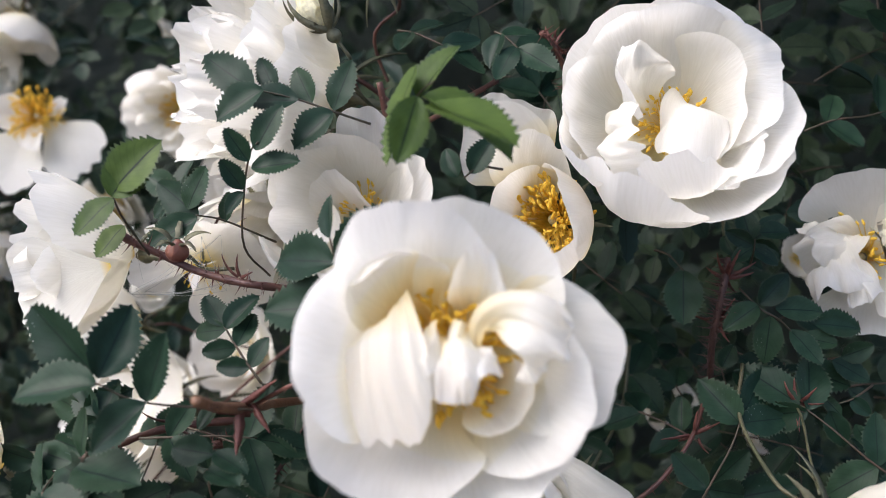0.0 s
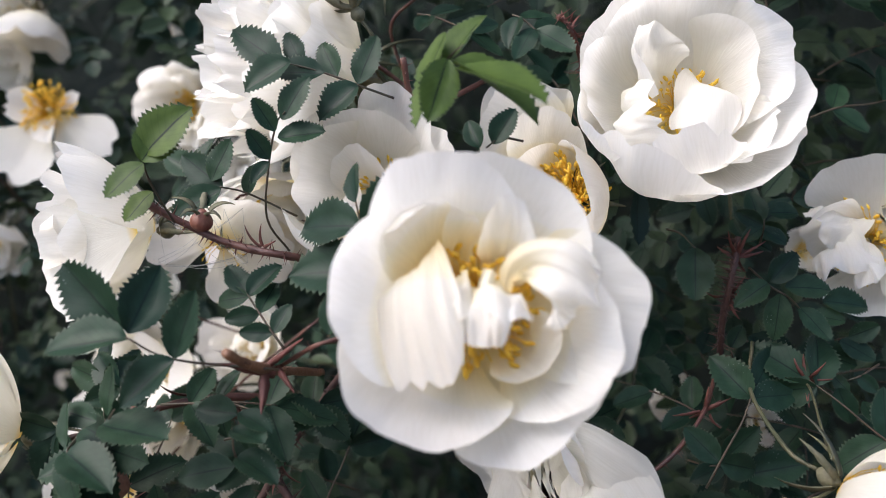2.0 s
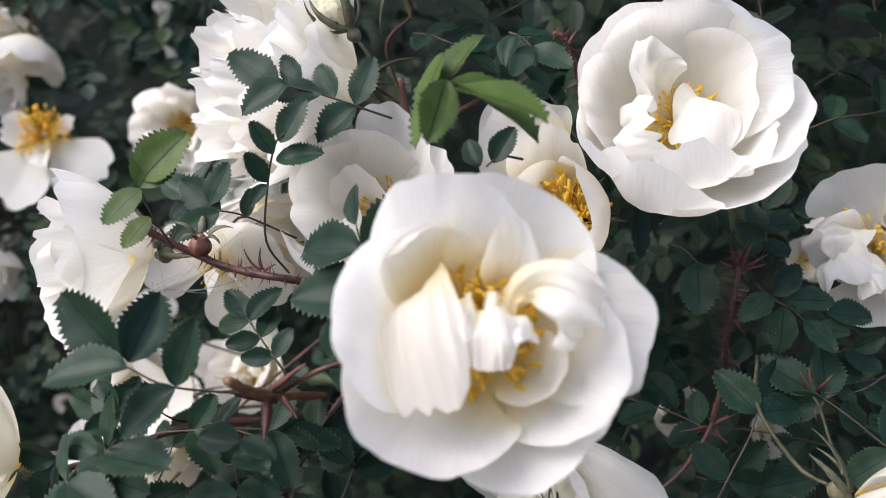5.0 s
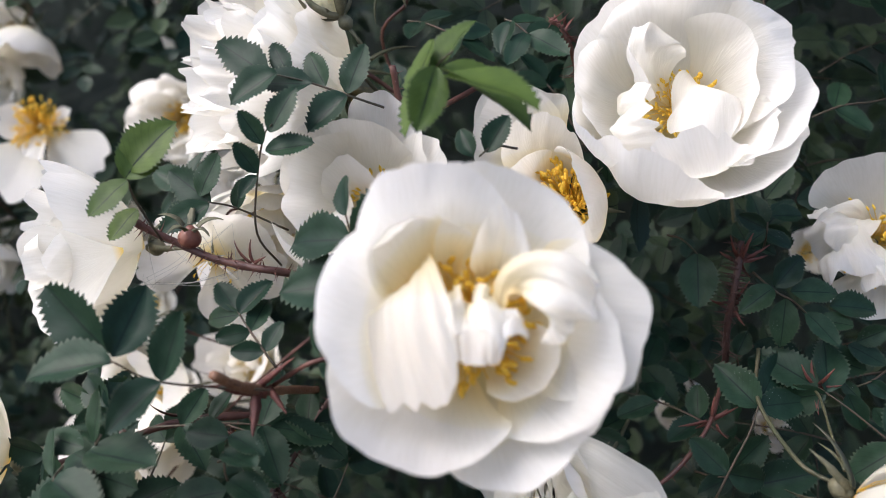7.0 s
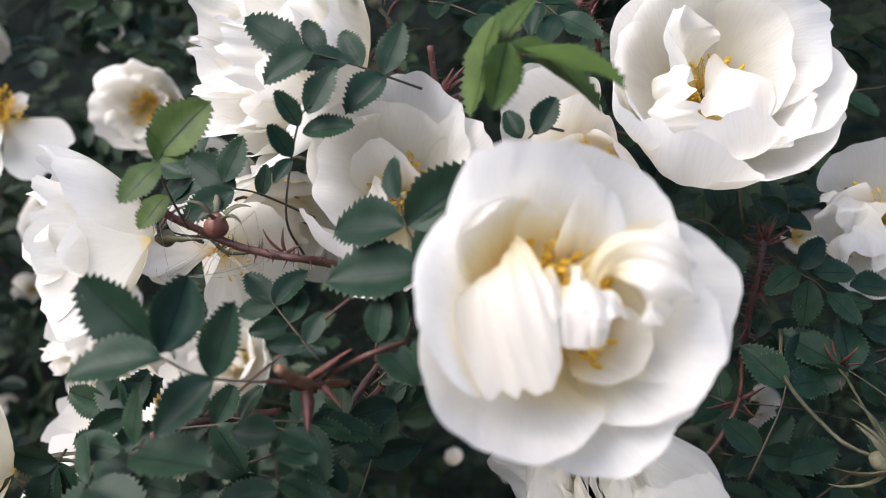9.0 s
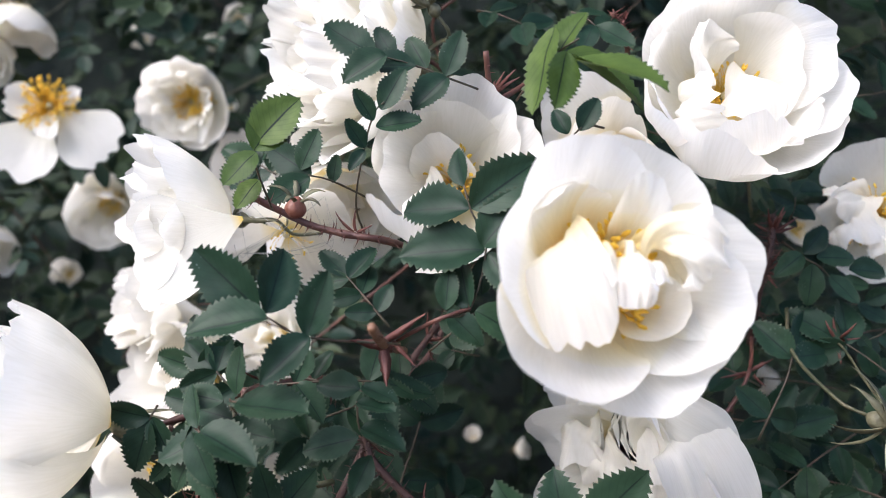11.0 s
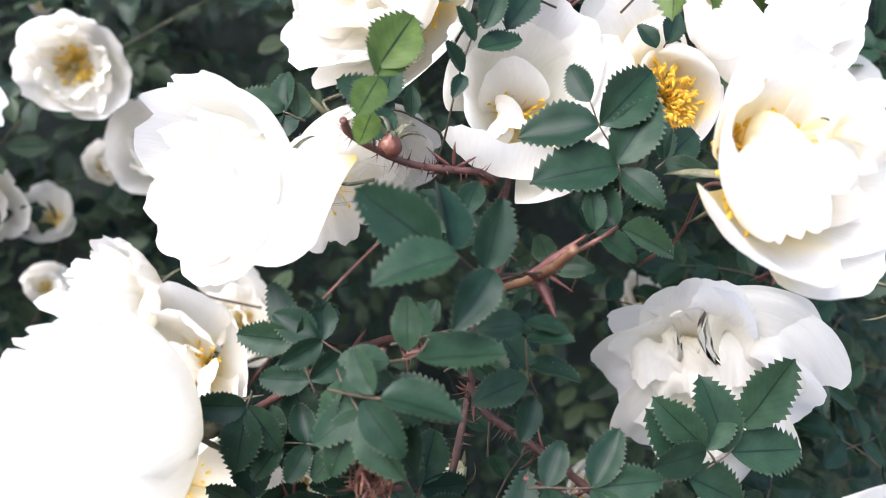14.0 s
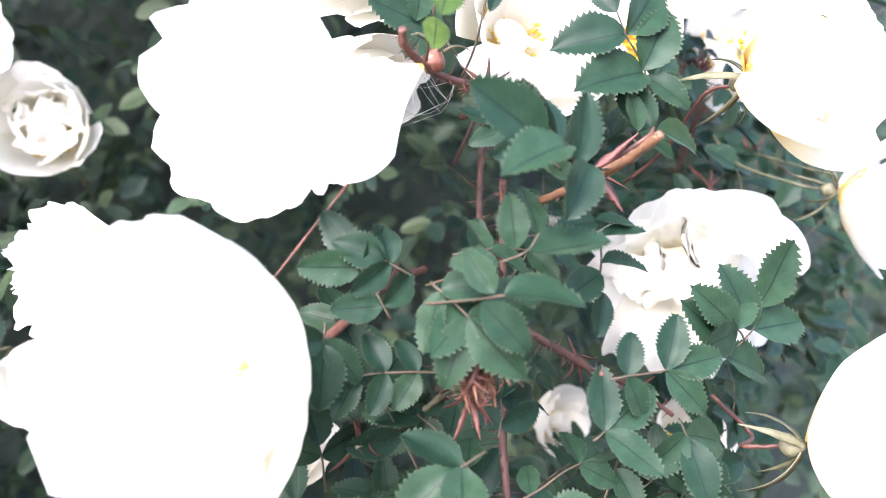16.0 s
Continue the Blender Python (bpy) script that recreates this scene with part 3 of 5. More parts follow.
def foliage(name, count, box, size, seed, label, keep=None):
    """Many leaves joined into one, for the depth of the bush."""
    rng = random.Random(seed)
    src = []
    for k in range(3):
        me = leaflet_mesh("source", 50 + k, 7, 0.25 + 0.1 * k, 0.2 * k, LEAF_FAR, False)
        co = np.array([v.co[:] for v in me.vertices])
        uvs = np.array([d.uv[:] for d in me.uv_layers[0].data])
        loops = [l.vertex_index for l in me.loops]
        sizes = [p.loop_total for p in me.polygons]
        src.append((co, uvs, loops, sizes))
        bpy.data.meshes.remove(me)
    cos, faces, uvall, base = [], [], [], 0
    made = 0
    while made < count:
        c = Vector((rng.uniform(*box[0]), rng.uniform(*box[1]), rng.uniform(*box[2])))
        if keep and not keep(c):
            continue
        made += 1
        s = size * rng.uniform(0.7, 1.25)
        m = basis(c, (rng.uniform(-0.9, 0.9), rng.uniform(-1.3, 0.2), rng.uniform(0.0, 1.3)), (rng.uniform(-1, 1), rng.uniform(-0.6, 0.6), rng.uniform(-1, 0.8)))
        pairs = rng.choice((2, 3, 3))
        spots = [(s * (pairs * 0.62 + 0.3), 0, rng.uniform(-12, 12), s)]
        for k in range(pairs):
            for sg in (1, -1):
                spots.append((s * (0.35 + 0.62 * k), 0, sg * rng.uniform(48, 75), s * (0.75 + 0.07 * k)))
        for x, y, turn, sc in spots:
            co, uvs, loops, sizes = rng.choice(src)
            mm = np.array(m @ pose(x, y, 0, rng.uniform(-22, 22), rng.uniform(-8, 22), turn))
            cos.append(co * sc @ mm[:3, :3].T + mm[:3, 3])
            i = 0
            for n_ in sizes:
                faces.append([base + q for q in loops[i:i + n_]])
                i += n_
            uvall.append(uvs)
            base += len(co)
    me = bpy.data.meshes.new(name)
    me.from_pydata(np.concatenate(cos).tolist(), [], faces)
    layer = me.uv_layers.new(name="UVMap")
    layer.data.foreach_set("uv", np.concatenate(uvall).astype(np.float32).ravel())
    me.polygons.foreach_set("use_smooth", [True] * len(me.polygons))
    me.materials.append(LEAF_FAR)
    return tagged(new(name, me), label, "foliage", kind="stuff")


foliage("far_foliage", 3600, ((-1.2, 1.2), (0.55, 0.95), (0.55, 1.85)), 0.024, 11, "dense dark rose foliage deep in the thicket")
foliage("hedge_foliage", 1500, ((-2.95, 2.95), (0.9, 2.7), (0.1, 2.15)), 0.05, 14, "leafy outside of the rose hedge",
        lambda c: not (abs(c.x) < 1.3 and c.y < 1.1) and 0.85 < ((c.x / 2.9) ** 6 + ((c.y - 1.78) / 0.82) ** 6 + ((c.z - 0.95) / 1.12) ** 6) < 1.5)
foliage("inner_foliage", 420, ((-0.1, 0.42), (0.285, 0.5), (0.86, 1.42)), 0.018, 12, "shaded rose foliage inside the bush", lambda c: not (-0.045 < c.x < 0.075 and c.z < 1.12) and c.x + 0.1 > (c.z - 1.17) * 0.4 and c.y > 0.27 + 0.75 * max(0, 0.0 - c.x))
# added canopy above the view, blocks sun and sky from the bush's inside
foliage("upper_foliage", 1000, ((-0.18, 0.5), (0.29, 0.62), (1.37, 1.62)), 0.022, 15, "unseen rose foliage added overhead to shade the inside of the bush")
foliage("left_foliage", 560, ((-0.6, -0.1), (0.43, 0.6), (0.8, 1.5)), 0.018, 13, "loose dark foliage behind the open side of the bush")

# ------------------------------------------------------------ roses in front
HERO = [
    (0.79, 1.77, 0.9, 1.39, 2.85, 1.7, 4.12, 0.62, 0.05, 6, 0.01),
    (1.82, 0.06, 0.8, 3.64, -0.29, 1.7, 3.64, 0.65, 0.04, 4, 0.01),
    (-1.1, -1.49, 0.9, -1.46, -2.62, 3.0, 4.59, 0.55, 0.02, -4, 0),
    (1.27, -1.59, 0.6, 2.29, -2.45, 2.1, 4.97, 0.58, 0.04, 0, 0.01),
    (-1.71, 0.38, 1.5, -2.5, 0.95, 3.3, 4.74, 0.5, 0.04, -4, 0.01),
    (-0.66, 1.62, 1.2, -0.63, 3.08, 2.7, 3.81, 0.55, 0.05, 4, 0.01),
    (1.64, -0.73, 0.7, 2.97, -1.16, 2.5, 4.31, 0.5, 0.04, -10, 0.01),
]
HERO_HEART = [
    (-1.02, 1.42, 1.3, -0.93, 2.27, 2.5, 2.72, 0.5, 0.06, -90, 0.02),
    (0.8, 1.12, 1.3, 0.93, 2.17, 2.6, 1.67, 0.4, 0.08, 0, 0.02),
    (1.09, -0.92, 0.9, 1.82, -0.98, 2.0, 2.25, 0.42, 0.05, -20, 0.01),
    (-1.13, 0.7, 2.2, -0.71, -1.74, 2.6, 2.19, 0.6, 0.09, 0, 0.01, (0.2, 0.2, -1.0)),
    (0.15, 0.29, 2.4, 0.17, -0.81, 2.7, 1.41, 0.6, 0.15, 0, 0.03, (0.2, 0.2, -1.0)),
    (1.26, 0.57, 2.4, 2.37, -0.19, 2.7, 1.83, 0.5, 0.16, 0, 0.04, (-0.1, 0.4, -1.0)),
    (0.64, 0.47, 2.2, 1.09, -0.47, 2.8, 1.29, 0.5, 0.17, 0, 0.04, (-0.4, 0.2, -1.0)),
    (-0.39, 0.47, 2.1, -0.33, -0.43, 2.6, 0.99, 0.4, 0.15, 0, 0.03, (0.6, 0.2, -1.0)),
]
rose((0.0043, 0.179, 1.1672), (-0.04, -0.96, 0.2), [], "large open double white rose with crumpled inner petals and yellow heart", stem=[(0.0116, 0.2150, 1.1476), (0.0071, 0.2300, 1.1374)], seed=3, stamens=170, detail=18, stamen_size=1.4, stamen_spread=62, mat=PETAL_WARM, shaped=HERO + HERO_HEART)

CUP = [
    (-0.32, 1.68, 1.0, -0.45, 2.61, 2.8, 6.03, 0.6, 0.05, 6, 0.02),
    (-1.64, 1.2, 1.0, -2.54, 1.61, 2.8, 5.14, 0.6, 0.05, 4, 0.02),
    (1.13, 1.79, 1.0, 1.91, 1.78, 2.8, 5.08, 0.6, 0.05, 6, 0.02),
    (1.58, 0.7, 1.0, 2.57, -0.12, 3.1, 4.15, 0.6, 0.06, 10, 0.03),
    (1.86, -0.96, 1.0, 2.65, -1.75, 3.1, 4.37, 0.55, 0.05, 6, 0.03),
    (1.22, -2.23, 1.0, 1.74, -3.23, 3.0, 4.95, 0.55, 0.05, 0, 0.02),
    (-2.04, -0.32, 1.2, -2.89, -0.42, 3.2, 4.35, 0.5, 0.05, 0, 0.02),
    (-2.28, -1.37, 1.2, -2.64, -1.33, 3.4, 3.96, 0.5, 0.05, 0, 0.02),
    (-1.22, -2.85, 1.2, -1.47, -1.94, 3.6, 5.04, 0.5, 0.05, 0, 0.03),
]
CUP_HEART = [
    (1.2, 0.4, 0.9, 1.91, 0.3, 2.6, 4.6, 0.5, 0.07, 10, 0.03),
    (1.25, -1.43, 0.9, 1.9, -1.98, 2.7, 3.29, 0.5, 0.08, 20, 0.03),
    (0.22, -2.56, 1.6, -0.31, -1.79, 3.4, 3.26, 0.5, 0.1, 10, 0.05),
    (-1.89, -1.07, 2.0, -0.88, -1.22, 3.4, 2.55, 0.6, 0.12, 0, 0.05, (0.3, 0.2, -1.0)),
    (-1.1, 0.63, 1.8, -0.92, 1.38, 2.9, 2.36, 0.35, 0.15, 0, 0.04),
    (0.46, 0.05, 1.8, 0.25, -1.61, 2.2, 2.34, 0.5, 0.1, 0, 0.02, (0.2, 0.2, -1.0)),
]
rose((0.0660, 0.2500, 1.2154), (-0.14, -0.93, 0.3), [], "cupped double white rose with ruffled inner petals", stem=[(0.0895, 0.2850, 1.1961), (0.0951, 0.2900, 1.1715)], seed=4, stamens=80, detail=16, shaped=CUP + CUP_HEART)

OPEN = lambda s: whorls(s, [(5, 20, 3.9, 4.1, 78, 16, 0.68, 0.06, 10, 0.02), (4, 60, 3.3, 3.0, 62, 5, 0.6, 0.12, 14, 0.03), (3, 10, 2.4, 2.0, 40, -20, 0.55, 0.2, 20, 0.04)])
SINGLE = lambda s: whorls(s, [(5, 50, 3.0, 3.2, 85, 75, 1.1, 0.08, 10, 0.01)])
FRILL = lambda s: whorls(s, [(6, 0, 3.8, 3.8, 84, 14, 0.7, 0.08, 20, 0.07), (7, 30, 3.7, 3.0, 66, 6, 0.6, 0.12, 24, 0.09), (7, 10, 3.4, 2.4, 44, 2, 0.55, 0.18, 24, 0.1), (4, 0, 2.4, 1.6, 30, -15, 0.5, 0.25, 10, 0.05)])
SHELL = lambda s: whorls(s, [(5, 20, 4.0, 4.2, 74, 12, 0.65, 0.06, 8, 0.02), (4, 60, 3.3, 3.0, 62, 30, 0.7, 0.08, 10, 0.03)])

DEEP = [
    (-0.52, 1.15, 1.0, -0.38, 2.11, 2.7, 4.83, 0.6, 0.05, 6, 0.02),
    (0.98, 1.28, 1.0, 2.16, 2.04, 2.7, 4.48, 0.6, 0.05, 6, 0.02),
    (1.63, 0.06, 1.0, 3.37, 0.48, 2.7, 3.66, 0.6, 0.06, 6, 0.03),
    (-1.08, 0.35, 1.0, -1.63, 0.16, 2.9, 4.26, 0.55, 0.05, 4, 0.03),
    (1.16, -2.52, 1.3, 2.15, -2.01, 3.4, 4.57, 0.5, 0.05, 0, 0.02),
    (-0.77, -2.26, 1.4, -0.53, -1.55, 3.5, 4.93, 0.5, 0.05, 0, 0.02),
    (-0.06, 0.42, 1.0, -0.45, 1.03, 2.2, 2.63, 0.5, 0.1, 10, 0.03),
    (-0.7, -0.39, 1.4, -0.65, -1.31, 2.6, 2.19, 0.4, 0.14, 10, 0.05, (0.2, 0.2, -1.0)),
]
rose((-0.0247, 0.246, 1.1884), (-0.33, -0.87, 0.33), [], "white semi-double rose half open, its yellow stamens showing", stem=[(-0.005, 0.276, 1.18), (-0.02, 0.288, 1.15)], seed=5, stamens=70, stamen_size=1.05, detail=14, shaped=DEEP)
GOLD = [
    (-1.09, 2.41, 0.6, -1.22, 3.69, 1.2, 3.59, 0.6, 0.07, 6, 0.03),
    (-1.08, 2.0, 1.0, -2.11, 2.73, 2.2, 3.53, 0.6, 0.06, 0, 0.02),
    (-0.41, 1.4, 0.8, 0.25, 2.4, 2.2, 3.02, 0.5, 0.06, 6, 0.03),
    (-0.83, 0.03, 1.0, -0.99, 0.25, 2.6, 3.7, 0.55, 0.05, 0, 0.02),
    (1.35, 0.5, 0.9, 1.21, 0.88, 2.8, 3.79, 0.48, 0.04, 0, 0.01),
    (1.15, -1.3, 1.2, 1.4, -0.5, 3.0, 4.03, 0.5, 0.04, 0, 0.01),
]
rose((0.0328, 0.25, 1.1884), (-0.45, -0.87, 0.12), [], "open white rose with a broad ring of golden stamens", stem=[(0.04, 0.27, 1.17), (0.04, 0.3, 1.14)], seed=6, stamens=230, stamen_spread=62, stamen_size=1.2, mat=PETAL_WARM, detail=14, shaped=GOLD)
rose((-0.0387, 0.2700, 1.2295), (-0.82, -0.5, 0.2), FRILL(7), "full white rose with frilled petal rims seen from the side", stem=[(-0.0343, 0.2800, 1.2353), (-0.0256, 0.2700, 1.2187)], seed=7, size=1.36)
LOOSE = [
    (85, 4.4, 4.6, 78, 4, 0.62, 0.08, 12, 0.0, 0.03),
    (25, 4.6, 4.6, 80, 8, 0.62, 0.07, 8, 0.0, 0.03),
    (145, 4.6, 4.6, 78, 12, 0.68, 0.08, 10, 0.0, 0.03),
    (205, 4.4, 4.4, 80, 18, 0.7, 0.08, 10, 0.0, 0.03),
    (265, 4.3, 4.4, 82, 14, 0.62, 0.06, 8, 0.0, 0.03),
    (325, 4.3, 4.4, 82, 10, 0.6, 0.06, 4, 0.0, 0.03),
    (100, 3.8, 3.2, 60, -4, 0.6, 0.14, 16, 0.2, 0.06),
    (40, 4.0, 3.2, 64, 2, 0.6, 0.12, 20, 0.2, 0.06),
    (340, 4.0, 3.2, 64, 2, 0.6, 0.12, 20, 0.2, 0.06),
    (220, 3.6, 3.2, 50, -20, 0.6, 0.14, 16, 0.2, 0.03),
]
faded = rose((-0.1, 0.2452, 1.18), (-0.86, -0.45, 0.06), LOOSE, "fading white rose with loosened petals", stem=[(-0.081, 0.253, 1.174), (-0.0712, 0.2530, 1.1741)], seed=8, stamens=0, sepals=3, size=0.94, detail=16, mat=PETAL_PALE)
bm = petal_bm(0.041, 0.035, 86, 84, 1.0, 0.05, 0, 0.05, 5, 0.0, 0.02, 26, 16)
bm.transform(faded.matrix_world.inverted() @ basis((-0.0868, 0.2065, 1.1836), (-0.42, -0.9, 0.05), (-0.034, 0.006, -0.0125)))
part("petal", bm, PETAL_PALE, faded, "loosened petal with a yellow claw")
SIDE = [
    (42, 4.3, 4.6, 82, 6, 0.5, 0.07, 10, 0.0, 0.02),
    (-50, 4.4, 4.7, 84, 8, 0.48, 0.07, 6, 0.0, 0.02),
    (112, 4.2, 4.4, 80, 12, 0.6, 0.08, 14, 0.0, 0.02),
    (185, 4.2, 4.5, 80, 14, 0.6, 0.08, 14, 0.0, 0.02),
    (255, 4.2, 4.4, 80, 12, 0.6, 0.08, 14, 0.0, 0.02),
    (-2, 3.6, 3.6, 78, 10, 0.55, 0.06, 8, 0.0, 0.06),
    (62, 4.1, 3.2, 70, 8, 0.55, 0.1, 22, 0.0, 0.05),
    (22, 3.9, 2.8, 70, 6, 0.5, 0.1, 22, 0.0, 0.05),
    (-66, 4.0, 3.0, 70, 8, 0.5, 0.1, 22, 0.0, 0.05),
    (150, 3.9, 3.2, 64, 8, 0.6, 0.12, 20, 0.2, 0.06),
    (220, 3.9, 3.2, 64, 8, 0.6, 0.12, 20, 0.2, 0.06),
    (90, 3.0, 2.4, 44, -10, 0.55, 0.2, 20, 0.3, 0.06),
    (270, 3.0, 2.4, 44, -10, 0.55, 0.2, 20, 0.3, 0.06),
]
rose((-0.1350, 0.2220, 1.1195), (-0.9, -0.34, 0.28), SIDE, "large white rose with broad smooth petals and green sepals", stem=[(-0.1190, 0.2320, 1.1165), (-0.1009, 0.2360, 1.1230)], seed=9, stamens=0, size=1.2, detail=16, sepal_angle=(152, 174), mat=PETAL_PALE)
DROOP = [
    (-0.21, 1.52, 0.8, -0.52, 2.68, 1.0, 3.45, 0.6, 0.08, 10, 0.03),
    (0.41, 1.77, 1.4, 0.64, 3.02, 1.9, 3.29, 0.6, 0.08, 20, 0.03),
    (2.11, 1.35, 2.0, 3.33, -0.87, 2.1, 2.8, 0.7, 0.08, 0, 0.02, (0.2, 0.5, 0.8)),
    (1.83, -1.08, 1.4, 3.0, -2.21, 1.7, 4.52, 0.6, 0.1, 10, 0.03),
    (1.07, -2.23, 1.0, 2.02, -4.41, 0.8, 4.05, 0.6, 0.1, 10, 0.03),
    (-0.07, -1.73, 1.0, -0.07, -4.14, 0.7, 3.72, 0.6, 0.1, 10, 0.03),
    (-0.79, -1.73, 0.9, -1.63, -3.72, 0.5, 4.38, 0.6, 0.1, 10, 0.04),
    (-1.24, 0.83, 0.8, -2.53, 0.52, 0.5, 3.46, 0.6, 0.1, 10, 0.03),
    (-1.53, -0.43, 0.9, -2.97, -1.18, 0.6, 4.49, 0.6, 0.1, 10, 0.04),
]
DROOP_HEART = [
    (0.26, 0.96, 1.0, 0.29, 2.07, 1.7, 4.6, 0.6, 0.06, 0, 0.02),
    (0.46, 1.74, 1.6, 0.1, 2.56, 2.0, 3.48, 0.6, 0.12, 20, 0.04),
    (1.3, 1.2, 1.9, 2.44, -0.23, 2.1, 4.55, 0.6, 0.12, 0, 0.05, (0, 0.3, -1.0)),
    (-0.59, -0.0, 1.6, -0.48, -1.03, 2.2, 2.34, 0.5, 0.16, 0, 0.05, (0.2, 0.2, -1.0)),
    (0.34, 0.76, 1.5, 0.69, -0.72, 2.0, 2.87, 0.6, 0.13, 0, 0.04, (0.2, 0.2, -1.0)),
    (0.54, -0.1, 1.6, 0.81, -1.71, 2.0, 1.99, 0.5, 0.16, 0, 0.05, (0.2, 0.2, -1.0)),
    (-1.14, 0.65, 1.4, -1.29, -0.61, 1.9, 2.74, 0.5, 0.14, 0, 0.05, (0.2, 0.2, -1.0)),
    (-1.47, 0.42, 1.0, -2.44, 0.02, 1.3, 3.37, 0.6, 0.12, 0, 0.05),
]
rose((0.0317, 0.2360, 1.1034), (-0.58, -0.8, -0.08), [], "drooping double white rose with creased creamy petals", stem=[(0.055, 0.268, 1.12), (0.06, 0.28, 1.14)], seed=10, detail=14, stamens=0, mat=PETAL, shaped=DROOP + DROOP_HEART)
CRUMPLED = [
    (0.09, 1.48, 0.5, -0.04, 2.88, 1.2, 4.33, 0.6, 0.06, 0, 0.03),
    (0.95, 0.02, 0.8, 2.15, 0.05, 1.0, 4.15, 0.6, 0.06, 0, 0.03),
    (0.48, -1.28, 0.4, 0.64, -2.6, 0.9, 4.14, 0.6, 0.06, 0, 0.03),
    (-0.83, 0.35, 0.8, -1.73, -0.24, 1.4, 3.18, 0.5, 0.12, 0, 0.05),
    (-0.57, 0.79, 1.6, -1.45, 0.5, 2.2, 2.71, 0.4, 0.16, 0, 0.06, (0.2, -0.4, -1.0)),
    (-0.68, -0.03, 1.8, -0.49, -1.26, 2.4, 2.46, 0.4, 0.14, 0, 0.05, (0.2, 0.2, -1.0)),
    (0.03, -0.54, 1.6, 0.35, -1.39, 2.2, 1.56, 0.32, 0.12, 0, 0.04, (0.2, 0.2, -1.0)),
    (0.98, 0.54, 1.5, 1.61, 0.2, 2.0, 2.54, 0.5, 0.16, 0, 0.05, (0.2, 0.2, -1.0)),
]
rose((0.135, 0.275, 1.1715), (-0.5, -0.82, 0.1), [], "crumpled small white rose with yellow stamens", stem=[(0.15, 0.29, 1.19), (0.15, 0.31, 1.16)], seed=11, stamens=80, stamen_size=1.2, stamen_spread=70, detail=14, shaped=CRUMPLED)
rose((-0.0706, 0.2900, 1.1912), (0.1, -0.6, -0.5), OPEN(12), "white rose half hidden behind the leaves", stem=[(-0.06, 0.3, 1.2), (-0.05, 0.31, 1.17)], seed=12)
rose((-0.0849, 0.2620, 1.1747), (0.1, -0.8, -0.5), SINGLE(13), "spent white rose with few petals remaining", stem=[(-0.08, 0.275, 1.19), (-0.06, 0.28, 1.18)], seed=13, stamens=10, size=0.8)
rose((-0.127, 0.32, 1.107), (-0.5, -0.7, 0.3), OPEN(14), "white rose in the shade below the branch", stem=[(-0.1, 0.345, 1.1), (-0.08, 0.36, 1.09)], seed=14, size=1.15)
rose((-0.0230, 0.2800, 1.2723), (-0.2, -0.5, 0.6), OPEN(15), "white rose above the leaves", stem=[(-0.03, 0.3, 1.25), (-0.02, 0.31, 1.22)], seed=15)
rose((0.0961, 0.2006, 1.117), (0.6, -0.72, -0.32), OPEN(22), "white rose turned to the side with long green sepals", stem=[(0.0845, 0.2345, 1.131), (0.089, 0.248, 1.143)], seed=22, size=0.95, mat=PETAL_PALE)
rose((-0.0046, 0.1650, 1.0621), (0.35, -0.9, 0.1), OPEN(23), "broad white rose low on the bush with long sepals", stem=[(0.0084, 0.1900, 1.0537), (0.0034, 0.2000, 1.0670)], seed=23, size=1.1, mat=PETAL_PALE)
rose((-0.097, 0.31, 1.055), (-0.3, -0.7, 0.5), OPEN(25), "small white rose low between the leaves", stem=[Vector((-0.097, 0.31, 1.055)) + Vector((0.01, 0.02, -0.02)), Vector((-0.097, 0.31, 1.055)) + Vector((0.02, 0.04, -0.03))], seed=25, size=0.55)
rose((-0.108, 0.375, 1.11), (-0.2, -0.8, 0.3), OPEN(26), "white rose in the shade under the twig", stem=[(-0.09, 0.39, 1.1), (-0.06, 0.4, 1.09)], seed=26, size=0.85)
rose((-0.1323, 0.3400, 1.0919), (-0.2, -0.8, 0.1), OPEN(27), "white rose behind low leaves", stem=[(-0.11, 0.36, 1.09), (-0.1, 0.37, 1.08)], seed=27, size=0.9)
rose((-0.14, 0.325, 1.138), (-0.85, -0.45, 0.1), FRILL(29), "frilled white rose between the two large ones", stem=[(-0.12, 0.34, 1.13), (-0.1, 0.35, 1.12)], seed=29, size=0.8)
rose((-0.121, 0.452, 1.188), (-0.35, -0.9, 0.15), whorls(28, [(6, 0, 3.4, 3.8, 80, -4, 0.55, 0.06, 4, 0.02), (6, 30, 3.2, 3.2, 64, -30, 0.55, 0.1, 6, 0.03), (5, 10, 2.7, 2.8, 56, -70, 0.5, 0.1, 10, 0.03)]), "round half-open white rose against the dark thicket", stem=[(-0.115, 0.475, 1.18), (-0.1, 0.5, 1.15)], seed=28, stamens=110, stamen_spread=60, size=1.15)

# roses farther back
OLD = [
    (244, 4.3, 4.3, 78, 88, 1.3, 0.06, 0, 0.0, 0.01),
    (318, 4.4, 3.7, 78, 92, 1.4, 0.05, 8, 0.0, 0.01),
    (176, 2.2, 2.2, 70, 50, 0.8, 0.08, 10, 0.0, 0.01),
    (20, 1.7, 1.1, 75, 70, 0.8, 0.1, 20, 0.0, 0.02),
    (278, 2.4, 1.6, 60, 70, 0.5, 0.1, 20, 0.0, 0.02),
]
rose((-0.2250, 0.4050, 1.2300), (0.05, -0.85, 0.3), OLD, "old single white rose with few drooping petals and many stamens", stem=[(-0.23, 0.445, 1.222), (-0.2, 0.49, 1.15)], seed=16, stamens=130, stamen_spread=75, stamen_size=1.25)
